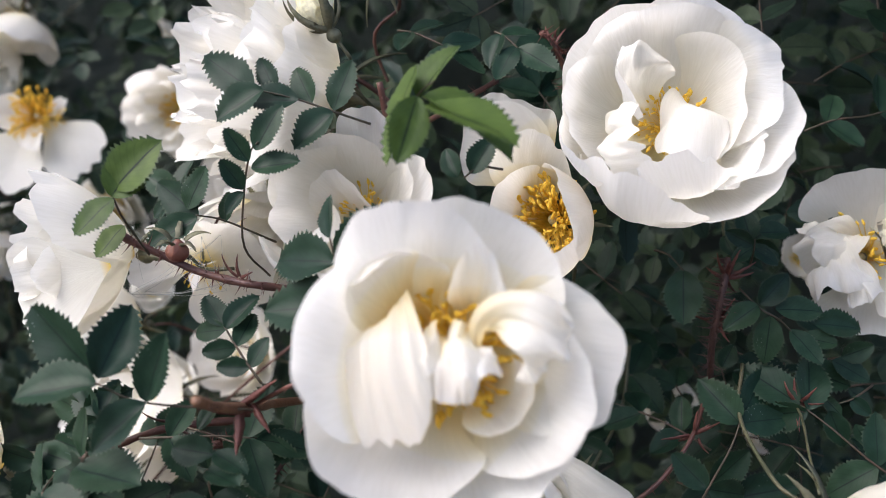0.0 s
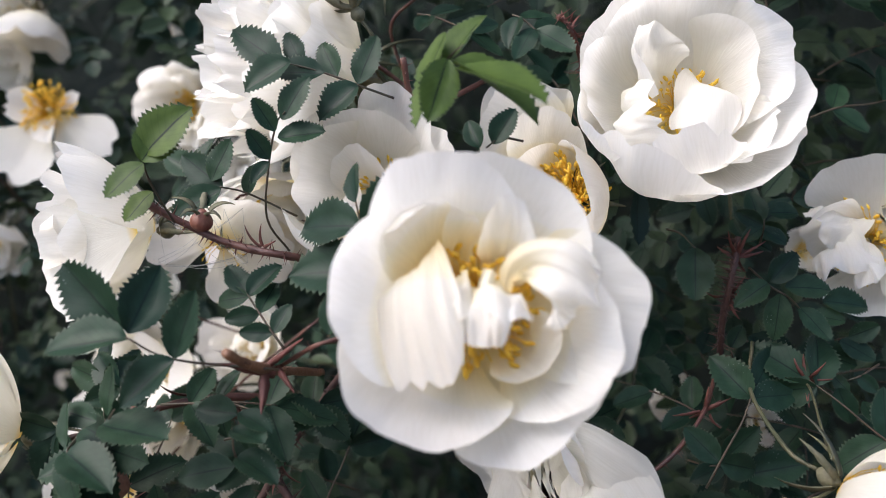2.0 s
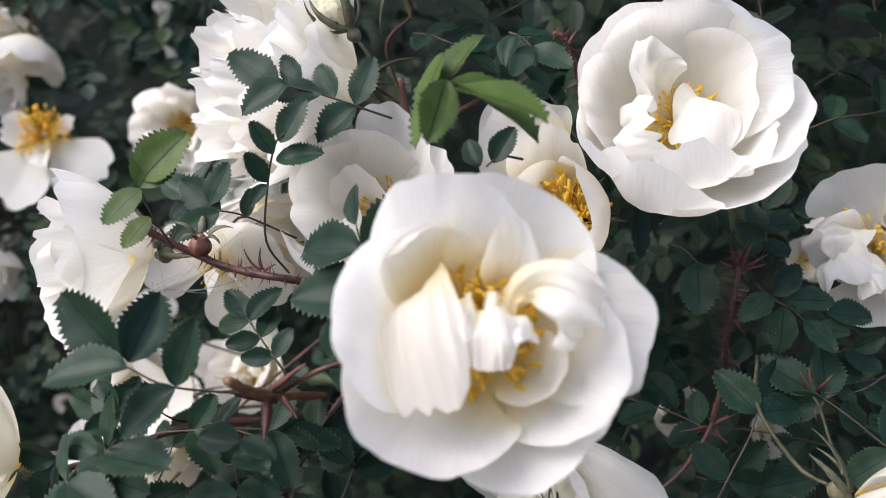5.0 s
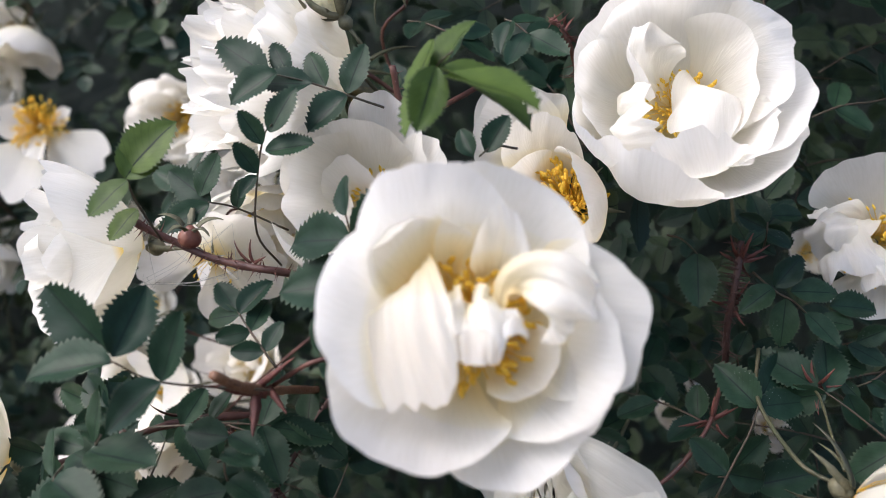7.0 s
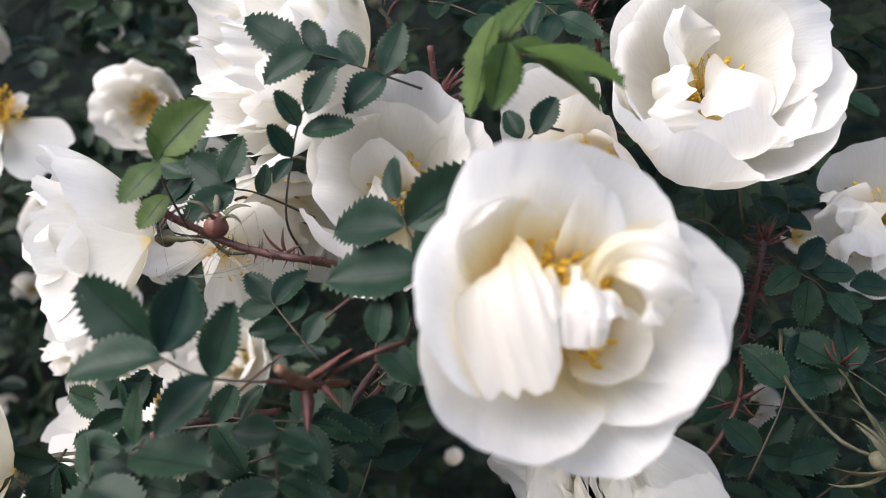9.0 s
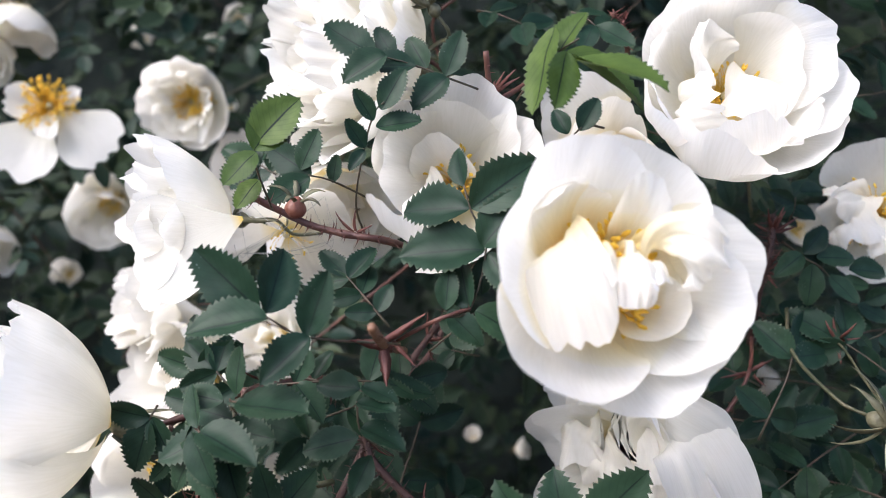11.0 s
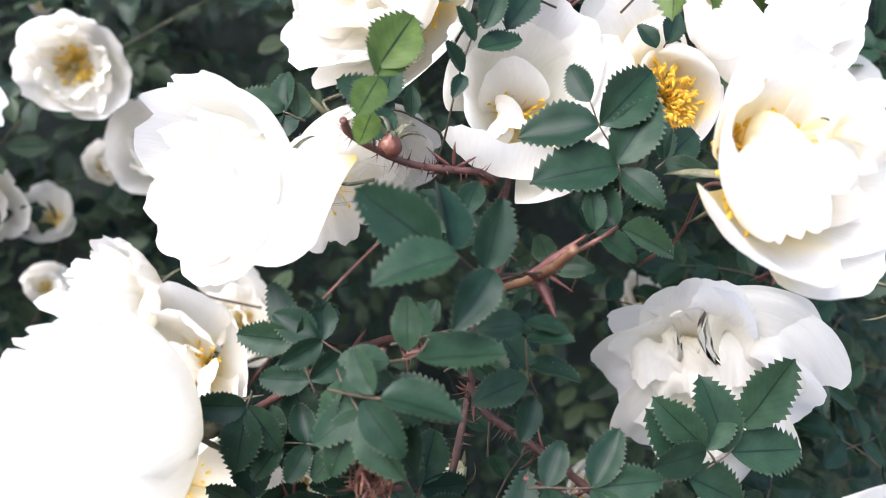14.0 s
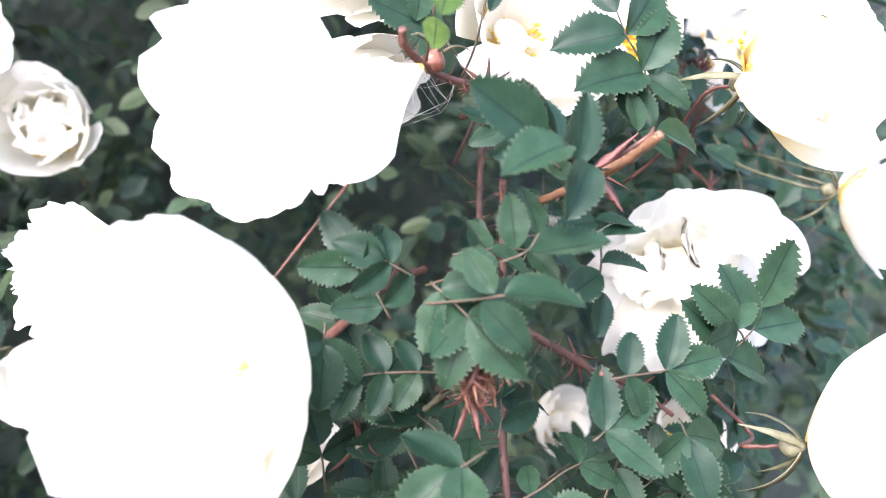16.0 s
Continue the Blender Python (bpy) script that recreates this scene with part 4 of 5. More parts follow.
BALL = whorls(17, [(6, 0, 3.7, 4.0, 78, 8, 0.62, 0.07, 4, 0.02), (6, 30, 3.2, 3.0, 66, 2, 0.6, 0.14, 6, 0.05), (3, 10, 2.4, 2.0, 62, 20, 0.55, 0.2, 10, 0.05)])
rose((-0.1603, 0.4350, 1.2338), (0.0, -0.97, -0.1), BALL, "round double white rose with a yellow heart", stem=[(-0.15, 0.47, 1.22), (-0.14, 0.52, 1.18)], seed=17, stamens=160, size=0.93, stamen_spread=66, stamen_size=1.25)
FARROSES = [
    ((-0.2901, 0.4300, 1.2316), (-0.7, -0.5, 0.2), 1.0), ((-0.2979, 0.4400, 1.1903), (-0.3, -0.5, -0.6), 0.9), ((-0.2844, 0.4400, 1.1643), (0.2, -0.7, -0.5), 0.8),
    ((-0.2980, 0.4500, 1.1372), (-0.2, -0.9, 0.2), 0.75), ((-0.3092, 0.4500, 1.1123), (-0.6, -0.7, 0.2), 0.8), ((-0.2209, 0.4700, 1.1785), (0.1, -0.9, -0.3), 1.0),
    ((-0.2795, 0.4700, 1.2741), (-0.2, -0.7, -0.5), 0.7), ((-0.2579, 0.4500, 1.2922), (0.0, -0.3, -0.9), 0.8), ((-0.2645, 0.5000, 1.1294), (0.2, -0.8, 0.3), 0.4),
    ((-0.1583, 0.5000, 1.1830), (0.2, -0.8, 0.3), 0.5), ((-0.1851, 0.4800, 1.1592), (-0.2, -0.8, 0.3), 0.6), ((-0.1927, 0.4500, 1.1272), (0.2, -0.8, 0.3), 0.5),
    ((-0.1527, 0.4000, 1.0847), (-0.4, -0.8, 0.3), 0.7), ((-0.142, 0.302, 1.072), (-0.1, -0.9, 0.3), 1.0), ((0.0165, 0.4200, 1.0285), (0.9, -0.4, 0.2), 0.26),
    ((-0.0076, 0.4200, 1.0364), (-0.2, -0.5, 0.8), 0.2), ((-0.3387, 0.5000, 1.0466), (-0.3, -0.9, 0.2), 0.6), ((0.0891, 0.3600, 1.0899), (0.1, -0.9, 0.3), 0.5),
    ((0.1299, 0.3600, 1.0788), (0.1, -0.9, 0.3), 0.4), ((0.1380, 0.3400, 1.1605), (0.1, -0.9, 0.3), 0.4),
    ((-0.2806, 0.4700, 1.3072), (0.1, -0.5, -0.8), 0.8), ((-0.2386, 0.6000, 1.2962), (0.1, -0.9, 0.1), 0.4), ((-0.1762, 0.6500, 1.3164), (0.1, -0.9, 0.1), 0.4),
    ((-0.1852, 0.6000, 1.2906), (0.3, -0.9, 0.1), 0.3), ((0.0181, 0.3000, 1.0270), (0.0, -0.9, 0.2), 0.6), ((0.05, 0.255, 1.018), (-0.2, -0.8, 0.3), 0.7),
]
far_kinds = []
for k in range(3):
    petals = (OPEN(30), SHELL(31), whorls(32, [(6, 0, 3.6, 3.8, 78, 10, 0.65, 0.08, 6, 0.03), (5, 30, 3.0, 2.8, 60, 0, 0.6, 0.14, 6, 0.05)]))[k]
    p_, a_, s_ = FARROSES[k]
    far_kinds.append(rose(p_, a_, petals, "pale white rose deep in the bush", size=s_, stem=[Vector(p_) + Vector((0.02, 0.04, -0.03)), Vector(p_) + Vector((0.03, 0.09, -0.09))], seed=30 + k, detail=8, stamens=40))
for i, (p_, a_, s_) in enumerate(FARROSES[3:]):
    src = far_kinds[i % 3]
    ob = copy_thing(src, facing(p_, a_, 50 * i))
    ob.scale = (s_, s_, s_)

rng = random.Random(505)
for i in range(16):
    p_ = (rng.uniform(-0.55, -0.12), rng.uniform(0.52, 0.62), rng.uniform(0.98, 1.4))
    ob = copy_thing(far_kinds[i % 3], facing(p_, (rng.uniform(-0.7, 0.7), -0.7, rng.uniform(-0.4, 0.6)), 70 * i))
    s_ = rng.uniform(0.22, 0.42)
    ob.scale = (s_, s_, s_)

# ------------------------------------------------------------ buds


def bud(place, axis, size, stem, label, seed, share=0.6):
    rng = random.Random(seed)
    top = new("rose_bud")
    top.empty_display_size = 0.01
    top.matrix_world = facing(place, axis) @ Matrix.Scale(size, 4)
    tagged(top, label, "bud", "buds on the bush")
    for k in range(4):
        bm = petal_bm(0.021, 0.02, 62, -38, 0.52, 0.03, 6, 0.02, seed + k, 0.3, 0.0, 8, 10)
        bm.transform(pose(0, 0, 0, 0, 0, 90 * k + rng.uniform(-10, 10)))
        part("petal", bm, BUD, top, "furled cream petal")
    calyx = part("calyx", ovoid_bm(0.0038, 0.008), SEPAL, top)
    for k in range(5):
        bm = sepal_bm(0.026 * rng.uniform(0.85, 1.1), 0.0062, 68, -34, rng)
        bm.transform(pose(0, 0, -0.0008, 0, 0, 72 * k + 20) @ Matrix.Scale(1.06, 4))
        part("sepal", bm, SEPAL, calyx, "pointed green sepal hugging the bud")
    inv = top.matrix_world.inverted()
    part("stem", tube(bmesh.new(), spline([Vector((0, 0, -0.007)), Vector((0, 0, -0.018))] + [inv @ Vector(q) for q in stem], 5), 0.0009, 0.0011, 6), STEM_GREEN, top)
    return top


bud((-0.0330, 0.2370, 1.2465), (-0.5, -0.1, 0.8), 0.62, [(-0.0296, 0.2500, 1.2316), (-0.0244, 0.2620, 1.2237)], "cream rose bud with green sepals", 41)
bud((0.0242, 0.2500, 1.1100), (-0.75, -0.4, 0.35), 0.72, [(0.0475, 0.2650, 1.0965), (0.0669, 0.2800, 1.0793)], "round cream bud beside the drooping rose", 42)
bud((-0.0576, 0.2500, 1.0700), (0.1, -0.3, 0.9), 0.5, [(-0.0530, 0.2600, 1.0559), (-0.0455, 0.2700, 1.0447)], "small green-yellow bud low on the bush", 43)
bud((-0.1772, 0.4000, 1.1052), (-0.8, -0.4, 0.1), 0.7, [(-0.1670, 0.4200, 1.0970), (-0.1627, 0.4400, 1.0815)], "yellowish bud in the back", 44)

# ------------------------------------------------------------ leaves in front


def leaf_of(stalk, leaflets, tone="green", seed=0, label="", width=1.0):
    """A rose leaf from the line of its stalk and, for each leaflet, its base, its tip and the way its upper side looks."""
    rng = random.Random(seed + 400)
    stalk = [Vector(q) for q in stalk]
    top = new("rose_leaf")
    top.empty_display_size = 0.01
    top.matrix_world = Matrix.Translation(stalk[0])
    tone_word = {"green": "dark blue-green", "young": "fresh yellow-green"}[tone]
    tagged(top, label or f"{tone_word} toothed rose leaf with {len(leaflets)} leaflets", "leaf", "leaves of the rose bush")
    part("rachis", tube(bmesh.new(), spline([q - stalk[0] for q in stalk], 5), 0.00036, 0.00024, 6), RACHIS, top)
    for b, t_, up in leaflets:
        b, t_ = Vector(b), Vector(t_)
        n_ = (t_ - b).length
        ob = new("leaflet", LEAFLETS[tone][rng.randrange(4)])
        ob.parent = top
        ob.matrix_local = Matrix.Translation(-stalk[0]) @ basis(b, up, t_ - b) @ Matrix.Diagonal((n_, n_ * width * rng.uniform(0.96, 1.06), n_, 1))
    return top


UP, FRONT, SKYWARD = (0.0, -0.8, 0.55), (-0.2, -0.95, 0.15), (0.1, -0.4, 0.9)
leaf_of([(-0.0450, 0.1880, 1.1500), (-0.0680, 0.1800, 1.1546), (-0.0770, 0.1750, 1.1611)], [
    ((-0.0766, 0.1750, 1.1607), (-0.0955, 0.1700, 1.1639), (0.1, -0.6, 0.8)), ((-0.0793, 0.1780, 1.1620), (-0.0945, 0.1860, 1.1766), FRONT), ((-0.0775, 0.1770, 1.1615), (-0.0700, 0.1820, 1.1781), (0.5, -0.8, 0.3)),
    ((-0.0683, 0.1800, 1.1549), (-0.0615, 0.1840, 1.1703), FRONT), ((-0.0671, 0.1780, 1.1552), (-0.0792, 0.1700, 1.1479), UP)], seed=1, width=0.95)
leaf_of([(-0.0340, 0.1860, 1.1570), (-0.0263, 0.1900, 1.1584), (-0.0212, 0.1950, 1.1740), (-0.0249, 0.1970, 1.1840), (-0.0266, 0.1980, 1.1907)], [
    ((-0.0248, 0.1970, 1.1844), (-0.0059, 0.2000, 1.1969), FRONT), ((-0.0252, 0.1970, 1.1845), (-0.0438, 0.1920, 1.1921), (-0.3, -0.8, 0.5)), ((-0.0221, 0.1950, 1.1741), (-0.0069, 0.1980, 1.1876), (-0.5, -0.8, 0.2)),
    ((-0.0215, 0.1950, 1.1735), (-0.0437, 0.1900, 1.1783), UP), ((-0.0208, 0.1950, 1.1725), (-0.0129, 0.1900, 1.1607), (-0.4, -0.7, 0.5)), ((-0.0263, 0.1900, 1.1584), (-0.0353, 0.1880, 1.1704), (-0.6, -0.7, 0.2)),
    ((-0.0250, 0.1900, 1.1578), (-0.0111, 0.1820, 1.1531), UP), ((-0.0266, 0.1980, 1.1907), (-0.0329, 0.2000, 1.2012), (-0.7, -0.6, 0.2))], seed=2, width=1.0)
leaf_of([(-0.0258, 0.1860, 1.0884), (-0.0123, 0.1820, 1.0903), (-0.0025, 0.1800, 1.0943), (0.0019, 0.1800, 1.0999)], [
    ((-0.0025, 0.1800, 1.0943), (-0.0060, 0.1830, 1.1152), FRONT), ((0.0020, 0.1800, 1.1003), (0.0194, 0.1840, 1.1150), (-0.4, -0.9, 0.1)), ((-0.0018, 0.1800, 1.0944), (0.0177, 0.1720, 1.0947), UP),
    ((-0.0120, 0.1820, 1.0905), (-0.0212, 0.1860, 1.1080), FRONT), ((-0.0151, 0.1820, 1.0899), (0.0006, 0.1720, 1.0842), UP)], seed=3, width=1.05)
leaf_of([(-0.0196, 0.2240, 1.2185), (-0.0294, 0.2220, 1.2221), (-0.0391, 0.2200, 1.2257), (-0.0487, 0.2180, 1.2282)], [
    ((-0.0498, 0.2180, 1.2278), (-0.0644, 0.2220, 1.2382), (0.0, -0.9, 0.3)), ((-0.0466, 0.2160, 1.2282), (-0.0585, 0.2080, 1.2251), UP), ((-0.0445, 0.2200, 1.2279), (-0.0500, 0.2200, 1.2372), FRONT),
    ((-0.0381, 0.2190, 1.2255), (-0.0504, 0.2120, 1.2303), UP), ((-0.0350, 0.2210, 1.2245), (-0.0410, 0.2190, 1.2345), FRONT), ((-0.0294, 0.2220, 1.2224), (-0.0237, 0.2260, 1.2351), FRONT), ((-0.0291, 0.2200, 1.2219), (-0.0365, 0.2080, 1.2219), UP)], seed=5, width=1.05)
leaf_of([(-0.0810, 0.2150, 1.1845), (-0.0831, 0.2060, 1.1958), (-0.0828, 0.2010, 1.2021)], [
    ((-0.0826, 0.2000, 1.2016), (-0.0756, 0.1940, 1.2122), (0.1, -0.95, 0.2)), ((-0.0818, 0.2010, 1.2035), (-0.0706, 0.2050, 1.2149), FRONT), ((-0.0821, 0.2000, 1.2013), (-0.0899, 0.1920, 1.1950), UP), ((-0.0829, 0.2060, 1.1938), (-0.0882, 0.1980, 1.1891), UP)], "young", seed=6, width=1.25)
leaf_of([(-0.0109, 0.2050, 1.2135), (-0.0064, 0.1950, 1.2206), (-0.0019, 0.1870, 1.2245), (0.0017, 0.1830, 1.2266)], [
    ((-0.0016, 0.1860, 1.2233), (0.0178, 0.1750, 1.2322), (0.3, -0.45, 0.85)), ((-0.0000, 0.1820, 1.2217), (0.0184, 0.1650, 1.2228), (0.0, -0.35, 0.95)), ((-0.0032, 0.1900, 1.2308), (-0.0179, 0.1800, 1.2151), (-0.8, -0.5, 0.4)),
    ((-0.0019, 0.1800, 1.2233), (-0.0041, 0.1700, 1.2113), (0.3, -0.9, 0.2)), ((-0.0024, 0.1900, 1.2231), (0.0068, 0.1960, 1.2343), (-0.5, -0.6, 0.4))], "young", seed=8, width=0.9)
leaf_of([(0.0162, 0.2150, 1.2057), (0.0102, 0.2120, 1.2066), (0.0063, 0.2100, 1.2040)], [((0.0082, 0.2110, 1.2049), (0.0140, 0.2140, 1.2139), FRONT), ((0.0047, 0.2110, 1.2041), (0.0012, 0.2140, 1.2113), FRONT)], seed=9)
leaf_of([(-0.0560, 0.2420, 1.1735), (-0.0576, 0.2250, 1.1849), (-0.0543, 0.2180, 1.2011), (-0.0507, 0.2140, 1.2114), (-0.0477, 0.2120, 1.2145)], [((-0.0486, 0.2120, 1.2123), (-0.0418, 0.2130, 1.2242), FRONT), ((-0.0508, 0.2130, 1.2094), (-0.0556, 0.2100, 1.2182), (0.4, -0.9, 0.1)),
    ((-0.0503, 0.2130, 1.2078), (-0.0397, 0.2070, 1.2131), UP), ((-0.0537, 0.2160, 1.2019), (-0.0589, 0.2140, 1.2101), (0.4, -0.9, 0.1)), ((-0.0537, 0.2160, 1.2011), (-0.0578, 0.2100, 1.1990), UP)], seed=10, width=0.95)
leaf_of([(-0.0515, 0.2360, 1.1847), (-0.0648, 0.2300, 1.1921), (-0.0716, 0.2260, 1.1942)], [((-0.0708, 0.2260, 1.1941), (-0.0843, 0.2200, 1.2035), FRONT), ((-0.0713, 0.2260, 1.1937), (-0.0827, 0.2160, 1.1898), UP), ((-0.0740, 0.2260, 1.1959), (-0.0682, 0.2280, 1.2079), FRONT), ((-0.0648, 0.2300, 1.1916), (-0.0647, 0.2260, 1.1997), FRONT)], seed=20, width=1.05)
leaf_of([(-0.0185, 0.2050, 1.1567), (-0.0279, 0.1950, 1.1549), (-0.0331, 0.1900, 1.1580)], [((-0.0328, 0.1900, 1.1583), (-0.0315, 0.1920, 1.1696), FRONT), ((-0.0323, 0.1900, 1.1580), (-0.0249, 0.1800, 1.1551), UP), ((-0.0227, 0.1960, 1.1609), (-0.0213, 0.2000, 1.1706), FRONT)], seed=11)
leaf_of([(-0.0954, 0.2100, 1.1302), (-0.0903, 0.1900, 1.1358), (-0.0865, 0.1820, 1.1384), (-0.0834, 0.1800, 1.1422)], [
    ((-0.0868, 0.1800, 1.1387), (-0.0688, 0.1720, 1.1425), (0.0, -0.35, 0.9)), ((-0.0875, 0.1840, 1.1392), (-0.0854, 0.1860, 1.1516), (-0.6, -0.8, 0.1)), ((-0.0914, 0.1860, 1.1371), (-0.1022, 0.1900, 1.1383), UP)], seed=12, width=1.1)
leaf_of([(-0.1037, 0.2000, 1.1290), (-0.0989, 0.1860, 1.1304), (-0.0959, 0.1800, 1.1312)], [((-0.0963, 0.1800, 1.1313), (-0.0811, 0.1700, 1.1284), (-0.1, -0.35, 0.9)), ((-0.0973, 0.1820, 1.1316), (-0.0967, 0.1900, 1.1399), (-0.6, -0.7, 0.3)), ((-0.0995, 0.1840, 1.1301), (-0.0930, 0.1780, 1.1174), (-0.4, -0.8, 0.3))], seed=13, width=1.0)
leaf_of([(-0.0483, 0.2000, 1.1149), (-0.0560, 0.1880, 1.1262), (-0.0569, 0.1860, 1.1356)], [((-0.0563, 0.1870, 1.1280), (-0.0452, 0.1800, 1.1295), (0.0, -0.35, 0.9)), ((-0.0570, 0.1870, 1.1255), (-0.0703, 0.1800, 1.1274), UP), ((-0.0540, 0.1900, 1.1193), (-0.0590, 0.1800, 1.1146), FRONT),
    ((-0.0569, 0.1860, 1.1356), (-0.0467, 0.1800, 1.1341), (0.0, -0.3, 0.95)), ((-0.0556, 0.1880, 1.1392), (-0.0463, 0.1820, 1.1394), (0.0, -0.4, 0.9)), ((-0.0559, 0.1880, 1.1385), (-0.0662, 0.1840, 1.1434), UP)], seed=14)

leaf_of([(0.0622, 0.2500, 1.1786), (0.0660, 0.2470, 1.1774), (0.0694, 0.2430, 1.1734)], [((0.0694, 0.2430, 1.1736), (0.0687, 0.2380, 1.1582), FRONT)], seed=31, width=1.15)
leaf_of([(0.0879, 0.2500, 1.1664), (0.0921, 0.2430, 1.1615), (0.0982, 0.2430, 1.1577), (0.1045, 0.2430, 1.1505)], [((0.0914, 0.2430, 1.1625), (0.0812, 0.2380, 1.1578), UP), ((0.0919, 0.2430, 1.1627), (0.1000, 0.2430, 1.1719), FRONT), ((0.0965, 0.2430, 1.1614), (0.1082, 0.2360, 1.1660), UP), ((0.0952, 0.2430, 1.1592), (0.0925, 0.2370, 1.1463), FRONT), ((0.1009, 0.2430, 1.1551), (0.1084, 0.2360, 1.1471), UP), ((0.1044, 0.2430, 1.1528), (0.1108, 0.2360, 1.1556), UP), ((0.1078, 0.2430, 1.1567), (0.1196, 0.2360, 1.1611), UP)], seed=32, width=1.00)
leaf_of([(0.1288, 0.2500, 1.1355), (0.1203, 0.2430, 1.1338), (0.1160, 0.2430, 1.1321)], [((0.1134, 0.2430, 1.1299), (0.1168, 0.2380, 1.1198), FRONT), ((0.1169, 0.2430, 1.1284), (0.1117, 0.2430, 1.1339), FRONT), ((0.1193, 0.2430, 1.1338), (0.1230, 0.2380, 1.1304), FRONT), ((0.1210, 0.2430, 1.1256), (0.1232, 0.2380, 1.1210), FRONT)], seed=33, width=1.05)
leaf_of([(0.0704, 0.2500, 1.1035), (0.0749, 0.2430, 1.1045), (0.0807, 0.2430, 1.1049)], [((0.0792, 0.2430, 1.1060), (0.0901, 0.2430, 1.1175), FRONT), ((0.0802, 0.2430, 1.1049), (0.0697, 0.2370, 1.1032), UP), ((0.0857, 0.2430, 1.1016), (0.1036, 0.2370, 1.1097), UP)], seed=34, width=1.00)
leaf_of([(0.0926, 0.2550, 1.1728), (0.0919, 0.2500, 1.1779), (0.0922, 0.2500, 1.1816)], [((0.0920, 0.2500, 1.1784), (0.0981, 0.2450, 1.1763), UP), ((0.0918, 0.2500, 1.1796), (0.0838, 0.2500, 1.1840), FRONT), ((0.0932, 0.2500, 1.1833), (0.1022, 0.2470, 1.1867), UP), ((0.0913, 0.2500, 1.1788), (0.0851, 0.2460, 1.1765), UP)], seed=35, width=1.05)
leaf_of([(0.0917, 0.2650, 1.1238), (0.0879, 0.2620, 1.1328), (0.0862, 0.2600, 1.1373)], [((0.0893, 0.2580, 1.1378), (0.0956, 0.2520, 1.1336), UP), ((0.0862, 0.2600, 1.1382), (0.0892, 0.2580, 1.1456), FRONT), ((0.0912, 0.2580, 1.1426), (0.1048, 0.2520, 1.1325), UP), ((0.1088, 0.2580, 1.1395), (0.1235, 0.2500, 1.1375), UP)], seed=36, width=1.20)
leaf_of([(0.1199, 0.2620, 1.1403), (0.1227, 0.2580, 1.1421), (0.1243, 0.2560, 1.1436)], [((0.1218, 0.2560, 1.1426), (0.1296, 0.2520, 1.1471), FRONT), ((0.1190, 0.2560, 1.1417), (0.1288, 0.2500, 1.1383), UP)], seed=37, width=1.20)

LF = [
    ((-0.0482, 0.2050, 1.1511), (-0.0661, 0.2000, 1.1771), (-0.1, -0.9, 0.4), 3, 0.0125, "green"),
    ((-0.1041, 0.2150, 1.1230), (-0.1088, 0.2250, 1.1524), (-0.2, -0.9, 0.3), 2, 0.016, "green"),
    ((-0.0964, 0.2150, 1.1328), (-0.1094, 0.2220, 1.1458), (-0.2, -0.9, 0.3), 1, 0.013, "green"),
    ((-0.0194, 0.2400, 1.1323), (-0.0357, 0.2350, 1.1380), (0.0, -0.9, 0.3), 3, 0.0085, "green"),
    ((-0.1195, 0.2200, 1.1263), (-0.1262, 0.2150, 1.1145), (0.0, -0.9, 0.3), 1, 0.015, "green"),
    ((-0.1234, 0.2300, 1.0801), (-0.1222, 0.2250, 1.1069), (-0.2, -0.9, 0.1), 1, 0.016, "green"),
    ((-0.1010, 0.2000, 1.1334), (-0.0989, 0.1750, 1.1178), (-0.6, -0.5, 0.5), 2, 0.017, "green"),
    ((-0.0876, 0.2000, 1.0890), (-0.0779, 0.1900, 1.1113), (0.0, -0.9, 0.4), 2, 0.017, "green"),
    ((-0.0070, 0.1800, 1.0926), (-0.0156, 0.1820, 1.1075), (0.0, -0.95, 0.1), 1, 0.018, "green"),
    ((-0.0605, 0.1850, 1.0985), (-0.0292, 0.1800, 1.0918), (-0.3, -0.8, 0.4), 2, 0.016, "green"),
    ((-0.0412, 0.1800, 1.0813), (-0.0426, 0.1700, 1.0684), (-0.3, -0.8, 0.4), 1, 0.018, "green"),
    ((-0.0999, 0.1900, 1.0931), (-0.1204, 0.1800, 1.1046), (-0.2, -0.6, 0.7), 1, 0.018, "green"),
    ((-0.0694, 0.1850, 1.0848), (-0.0567, 0.1800, 1.0904), (-0.3, -0.7, 0.6), 1, 0.018, "green"),
    ((-0.0947, 0.2000, 1.1318), (-0.0946, 0.1750, 1.1216), (-0.3, -0.6, 0.7), 1, 0.018, "green"),
    ((-0.0952, 0.2100, 1.1071), (-0.1247, 0.2000, 1.1246), (-0.3, -0.8, 0.5), 3, 0.0135, "green"),
    ((0.0048, 0.2150, 1.1692), (0.0126, 0.2100, 1.1767), (-0.4, -0.8, 0.3), 1, 0.015, "green"),
    ((0.0869, 0.2600, 1.1727), (0.1000, 0.2500, 1.1888), (0.0, -0.9, 0.4), 3, 0.012, "green"),
    ((-0.0159, 0.2600, 1.2483), (0.0078, 0.2400, 1.2486), (0.0, -0.7, 0.7), 2, 0.014, "green"),
    ((0.0145, 0.2500, 1.2453), (0.0267, 0.2300, 1.2458), (0.0, -0.7, 0.7), 2, 0.014, "green"),
    ((-0.0879, 0.2650, 1.1941), (-0.1025, 0.2550, 1.2057), (-0.2, -0.9, 0.3), 2, 0.0155, "green"),
]
for i, (b, t_, face, pairs, size, tone) in enumerate(LF):
    leaf(b, t_, face, pairs, size, tone, seed=i)

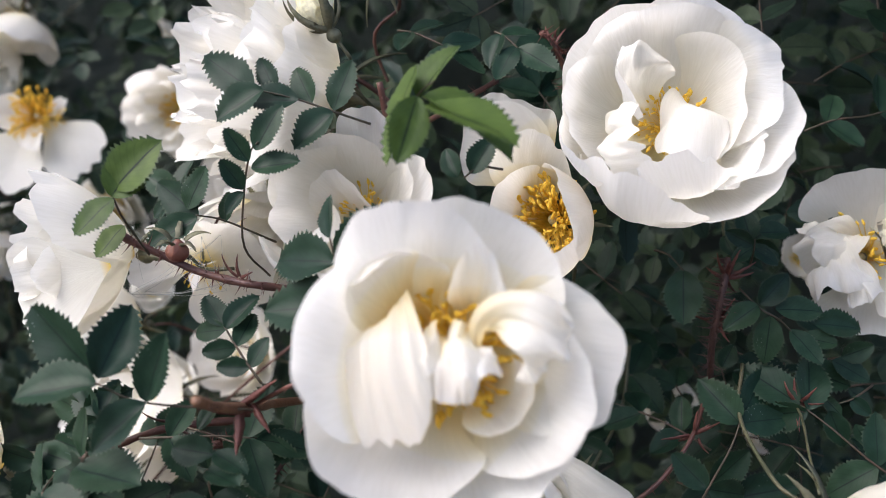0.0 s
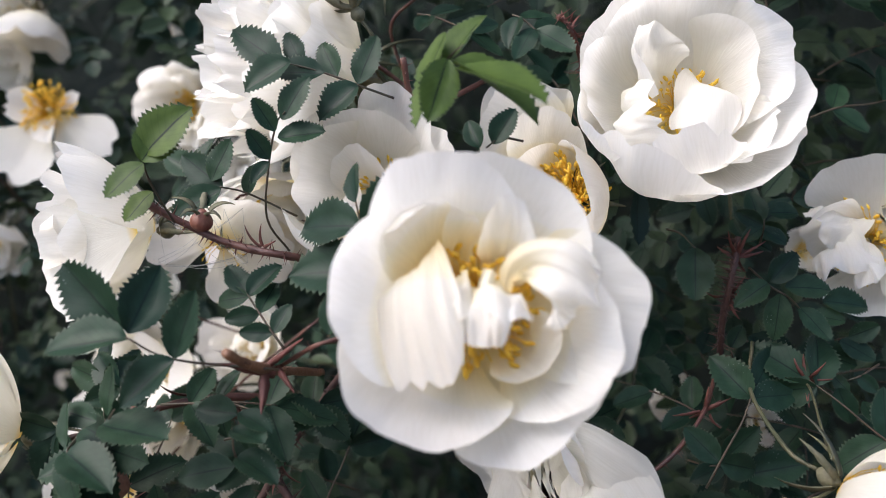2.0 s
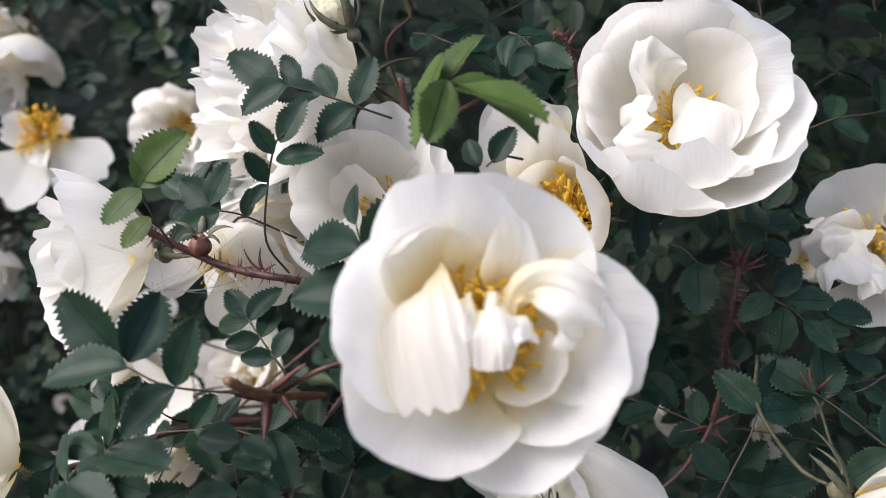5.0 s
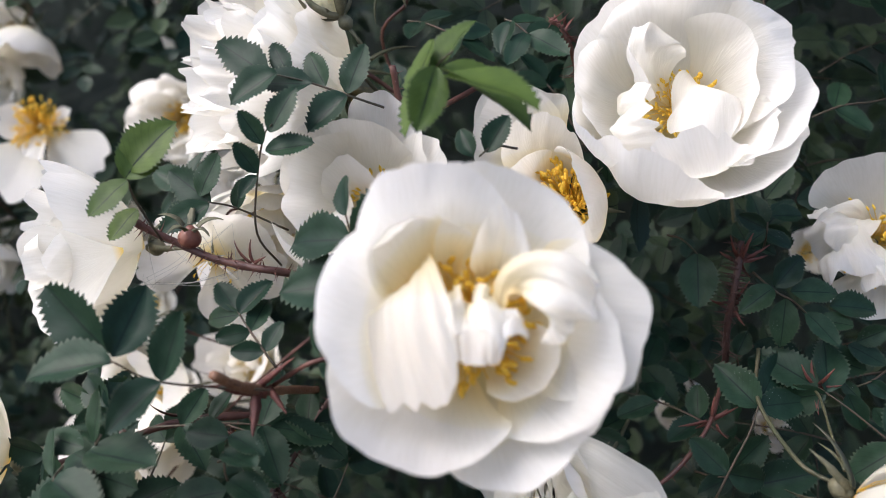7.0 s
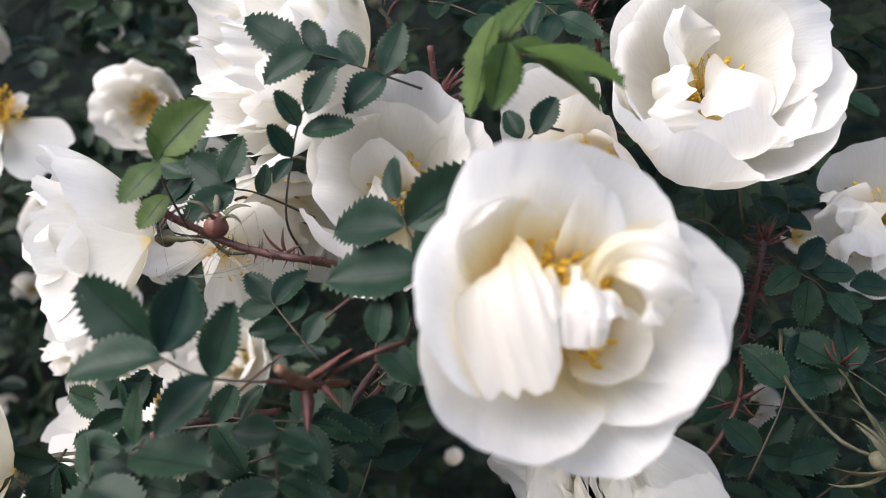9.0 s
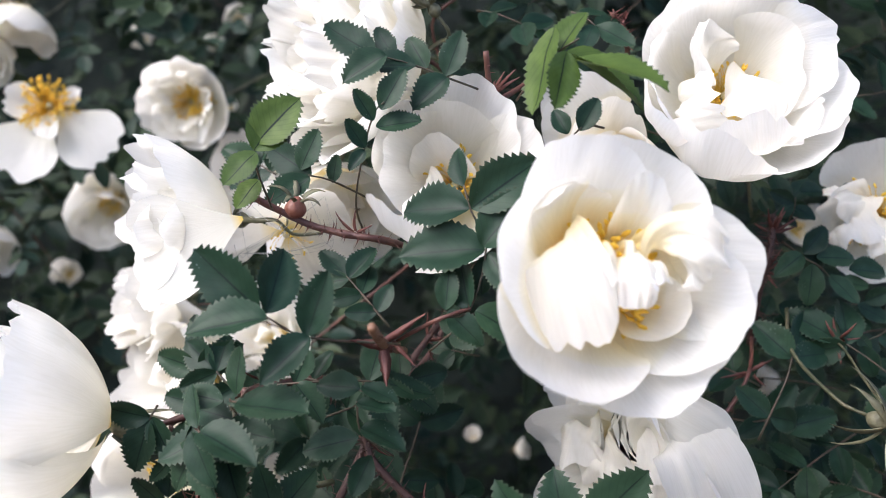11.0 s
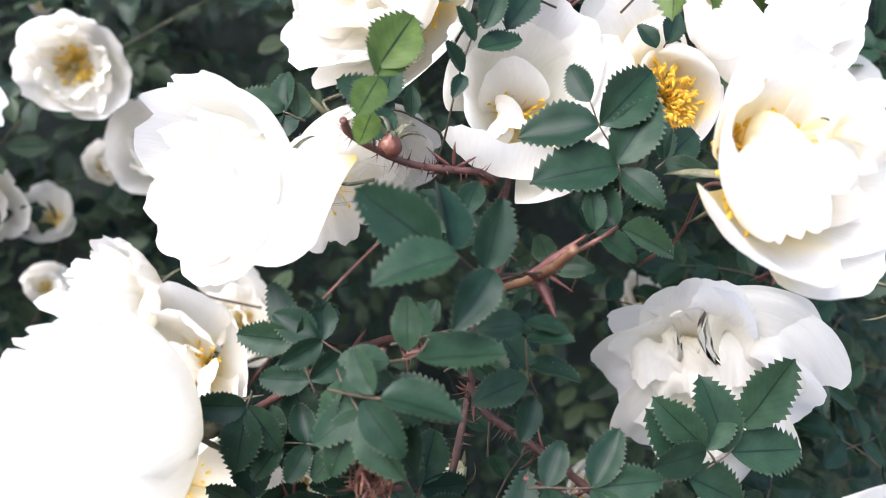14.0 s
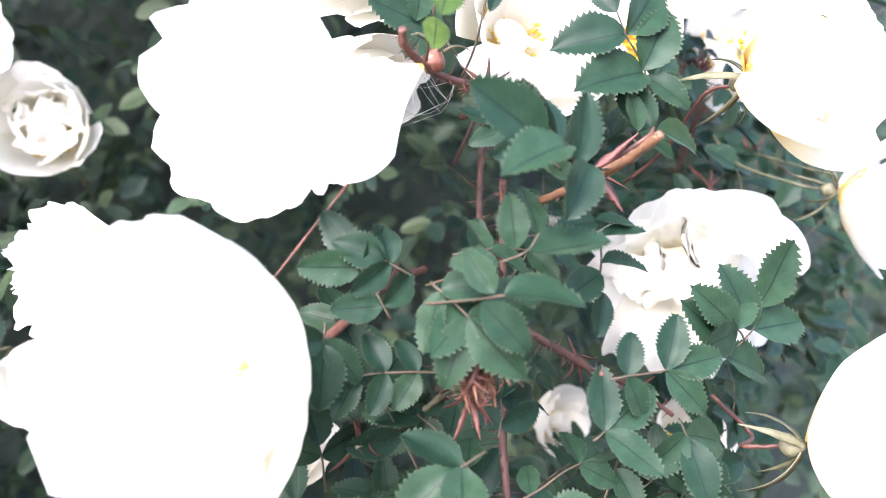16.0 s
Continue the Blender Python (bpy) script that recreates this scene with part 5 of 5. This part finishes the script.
# leaves of the bush face, kept clear of the blossoms
BLOOMS = [ob.matrix_world.translation + ob.matrix_world.to_3x3() @ Vector((0, 0, 0.018)) for ob in scene.objects if ob.name.startswith("rose_flower") and ob.matrix_world.translation.y < 0.3]


def clear(c, reach=0.031):
    for b in BLOOMS:
        d = c - b
        if d.length < reach + 0.006 or (math.hypot(d.x, d.z) < reach and d.y < 0.03):
            return False
    return True


# gaps in the leaves: a dark hollow under the large rose, and three where pale roses show through
HOLLOWS = [(Vector((-0.0017, 0.2450, 1.0884)), 0.038), (Vector((-0.1130, 0.2150, 1.1353)), 0.013), (Vector((-0.1249, 0.2150, 1.1031)), 0.012), (Vector((-0.0330, 0.2000, 1.1340)), 0.015)]


def fill(count, box, size, tone, seed, lean, reach=0.031):
    rng = random.Random(seed)
    made = tries = 0
    while made < count and tries < count * 60:
        tries += 1
        c = Vector((rng.uniform(*box[0]), rng.uniform(*box[1]), rng.uniform(*box[2])))
        ang = rng.uniform(-0.6, 3.7)
        s = size * rng.uniform(0.8, 1.2)
        pairs = rng.choice((2, 2, 3))
        ln = s * (1.6 + 0.62 * pairs)
        d = Vector((math.cos(ang), rng.uniform(-0.45, 0.15), math.sin(ang) * 0.9)).normalized()
        tip = c + d * ln
        if not (clear(c, reach) and clear(tip, reach) and clear(c.lerp(tip, 0.5), reach)):
            continue
        mid = c.lerp(tip, 0.5)
        if any(math.hypot(mid.x - g.x, (mid.z - g.z) * 0.7) < wide for g, wide in HOLLOWS):
            continue
        made += 1
        face = (rng.uniform(-0.5, 0.5) + lean, -0.8, rng.uniform(0.1, 0.9))
        leaf(c, tip, face, pairs, s, tone, seed=seed * 1000 + made)


fill(95, ((-0.06, 0.26), (0.24, 0.285), (1.02, 1.33)), 0.0155, "green", 2, 0.0)
fill(60, ((-0.06, 0.24), (0.28, 0.33), (1.0, 1.34)), 0.016, "inner", 3, 0.0)
fill(36, ((-0.115, 0.0), (0.195, 0.24), (1.02, 1.145)), 0.0155, "green", 4, -0.2)
fill(26, ((-0.02, 0.2), (0.22, 0.26), (1.0, 1.12)), 0.0155, "green", 5, 0.0)

# ------------------------------------------------------------ branches
twig([(-0.0890, 0.2120, 1.1925), (-0.0866, 0.2153, 1.1887), (-0.0780, 0.2190, 1.1832), (-0.0700, 0.2195, 1.1792), (-0.0600, 0.2185, 1.1765), (-0.0508, 0.2190, 1.1747), (-0.0400, 0.2350, 1.1700), (-0.0356, 0.2600, 1.1681)], 0.0017, 0.0019, STEM_RED, "prickly reddish rose branch", 90, 0.0035, 1, stipules=((0.6, 5, 0.009),))
twig([(-0.0445, 0.2308, 1.1374), (-0.0475, 0.2120, 1.1430), (-0.0488, 0.1963, 1.1475), (-0.0503, 0.1800, 1.1535), (-0.0514, 0.1690, 1.1590)], 0.0021, 0.0020, STUB, "cut stub of an old reddish brown shoot", 40, 0.003, 2,
     wings=(((-0.0488, 0.1950, 1.1480), (-0.0360, 0.1870, 1.1560), 0.0040), ((-0.0488, 0.1940, 1.1470), (-0.0600, 0.1840, 1.1510), 0.0034), ((-0.0490, 0.1920, 1.1480), (-0.0480, 0.1870, 1.1385), 0.0036), ((-0.0480, 0.1940, 1.1480), (-0.0430, 0.1890, 1.1420), 0.0024)))
twig([(-0.0488, 0.1963, 1.1475), (-0.0400, 0.1900, 1.1535), (-0.0340, 0.1860, 1.1570), (-0.0263, 0.1900, 1.1584)], 0.0010, 0.0008, STEM_RED, "thin reddish leaf stalk", 8, 0.002, 22)
twig([(-0.1240, 0.2270, 1.1170), (-0.1100, 0.2320, 1.1200), (-0.0960, 0.2350, 1.1250), (-0.0832, 0.2400, 1.1262), (-0.0675, 0.2500, 1.1240)], 0.0017, 0.0022, STEM_RED, "thin reddish flower stalk", 10, 0.003, 3, stipules=((0.65, 4, 0.012),))
twig([(-0.0174, 0.2700, 1.1667), (-0.0345, 0.2600, 1.1301), (-0.0548, 0.2280, 1.1185), (-0.0560, 0.2220, 1.1064), (-0.0406, 0.2150, 1.0910), (-0.0257, 0.2100, 1.0744)], 0.0018, 0.0021, STEM_BROWN, "upright dark brown prickly branch", 170, 0.005, 4, stipules=((0.55, 5, 0.009), (0.8, 4, 0.009)))
twig([(-0.0170, 0.2250, 1.2297), (-0.0152, 0.2300, 1.2184), (-0.0099, 0.2400, 1.2172), (0.0147, 0.2700, 1.2323)], 0.0015, 0.0014, STEM_RED, "cut red twig with stipules", 20, 0.004, 5, stipules=((0.4, 9, 0.010),))
twig([(-0.0799, 0.2100, 1.0619), (-0.0744, 0.2150, 1.0786), (-0.0656, 0.2200, 1.0949), (-0.0475, 0.2350, 1.1250), (-0.0301, 0.2500, 1.1452)], 0.0021, 0.0018, STEM_BROWN, "upright dark red prickly cane", 120, 0.004, 6, stipules=((0.9, 6, 0.010),))
twig([(-0.0907, 0.1900, 1.1235), (-0.0997, 0.1900, 1.1126), (-0.0986, 0.1950, 1.1056), (-0.0786, 0.2100, 1.0916)], 0.0009, 0.0016, STEM_RED, "short shoot with a tuft of withered red stipules", 30, 0.006, 7, stipules=((0.75, 12, 0.012), (0.9, 8, 0.009)))
twig([(-0.0590, 0.1900, 1.0985), (-0.0477, 0.1870, 1.0903), (-0.0409, 0.1820, 1.0815)], 0.0012, 0.001, STEM_RED, "reddish prickly side shoot", 40, 0.003, 8, stipules=((0.5, 4, 0.009),))
twig([(0.0844, 0.2500, 1.1758), (0.0812, 0.2450, 1.1643), (0.0802, 0.2500, 1.1493), (0.0839, 0.2650, 1.1268)], 0.0016, 0.0018, STEM_BROWN, "dark prickly cane with reddish hairs", 160, 0.005, 9, stipules=((0.2, 9, 0.010), (0.55, 7, 0.009)))
twig([(0.0492, 0.2300, 1.1033), (0.0611, 0.2320, 1.1119), (0.0723, 0.2400, 1.1228), (0.0800, 0.2550, 1.1316)], 0.0012, 0.001, STEM_RED, "bent red shoot with withered stipules", 20, 0.003, 10, stipules=((0.7, 6, 0.009),))
twig([(0.0937, 0.2000, 1.1239), (0.0970, 0.2150, 1.1272), (0.1018, 0.2350, 1.1319), (0.1008, 0.2450, 1.1342)], 0.0006, 0.0007, STEM_GREEN, "pale olive flower stalk", 8, 0.002, 11, stipules=((0.8, 7, 0.009),))
twig([(-0.1154, 0.2250, 1.0904), (-0.1018, 0.2250, 1.0896), (-0.0893, 0.2220, 1.0950), (-0.0687, 0.2300, 1.0952)], 0.0014, 0.0016, STEM_GREEN, "low bristly olive twig", 110, 0.0035, 12, stipules=((0.05, 4, 0.010), (0.7, 5, 0.009)))
twig([(-0.0768, 0.2250, 1.1256), (-0.0668, 0.2220, 1.1271), (-0.0558, 0.2300, 1.1266)], 0.002, 0.0018, STEM_RED, "bristly red knot of the branch", 120, 0.004, 13)
twig([(0.0283, 0.2500, 1.2447), (0.0338, 0.2550, 1.2385), (0.0384, 0.2650, 1.2272)], 0.0014, 0.0014, STEM_RED, "bristly red twig behind the cup rose", 60, 0.005, 14, stipules=((0.3, 6, 0.009),))

# a swollen young hip on its twig
hip = new("rose_hip")
hip.empty_display_size = 0.01
hip.matrix_world = facing((-0.0742, 0.2185, 1.1880), (0.25, -0.35, 0.9))
tagged(hip, "small round reddish young rose hip on its twig", "rose hip")
part("body", ovoid_bm(0.0035, 0.0072, 14, 10, 0.45), HIP, hip)
for k in range(5):
    bm = sepal_bm(0.008, 0.002, 40, 120, random.Random(k))
    bm.transform(pose(0, 0, -0.0006, 0, 0, 72 * k))
    part("sepal", bm, SEPAL, hip, "withered sepal")

# a spent bloom, its stamens and sepals withered to a brown tuft
spent = new("withered_bloom")
spent.empty_display_size = 0.01
spent.matrix_world = facing((-0.0945, 0.1950, 1.1120), (-0.3, -0.5, -0.8))
tagged(spent, "withered orange-brown rose head with dry curled stamens", "withered flower")
rng = random.Random(61)
part("body", ovoid_bm(0.0036, 0.008, 12, 8, 0.8), WITHERED, spent)
for k in range(6):
    bm = sepal_bm(0.012 * rng.uniform(0.8, 1.2), 0.0026, rng.uniform(20, 70), rng.uniform(-30, 40), rng)
    bm.transform(pose(0, 0, -0.001, 0, 0, 60 * k + rng.uniform(-20, 20)))
    part("sepal", bm, WITHERED, spent, "dry curled brown sepal")
for k in range(46):
    az, lean, ln = rng.uniform(0, math.tau), rng.uniform(0.2, 1.3), rng.uniform(0.006, 0.011)
    d = Vector((math.cos(az) * math.sin(lean), math.sin(az) * math.sin(lean), math.cos(lean)))
    bend = Vector((rng.uniform(-1, 1), rng.uniform(-1, 1), rng.uniform(-1, 1))) * 0.003
    part("filament", tube(bmesh.new(), spline([d * 0.001, d * ln * 0.6 + bend, d * ln], 3), 0.00022, 0.00014, 4), WITHERED, spent)
part("stem", tube(bmesh.new(), spline([Vector((0, 0, -0.007)), Vector((0.001, 0.002, -0.016)), Vector((0.002, 0.008, -0.024))], 5), 0.0008, 0.001, 6), STEM_RED, spent)

# a torn cobweb round the hip
web = new("cobweb")
web.empty_display_size = 0.01
web.matrix_world = Matrix.Translation((-0.0869, 0.2280, 1.1787))
tagged(web, "torn grey cobweb strung round the young hip", "cobweb")
rng = random.Random(77)
knots = [Vector((rng.uniform(-0.012, 0.03), rng.uniform(-0.004, 0.01), rng.uniform(-0.01, 0.012))) for _ in range(16)]
for k in range(26):
    a, b = rng.sample(knots, 2)
    mid = a.lerp(b, 0.5) + Vector((0, 0, -0.0015))
    part("thread", tube(bmesh.new(), spline([a, mid, b], 4), 0.00006, 0.00006, 3), WEB, web)
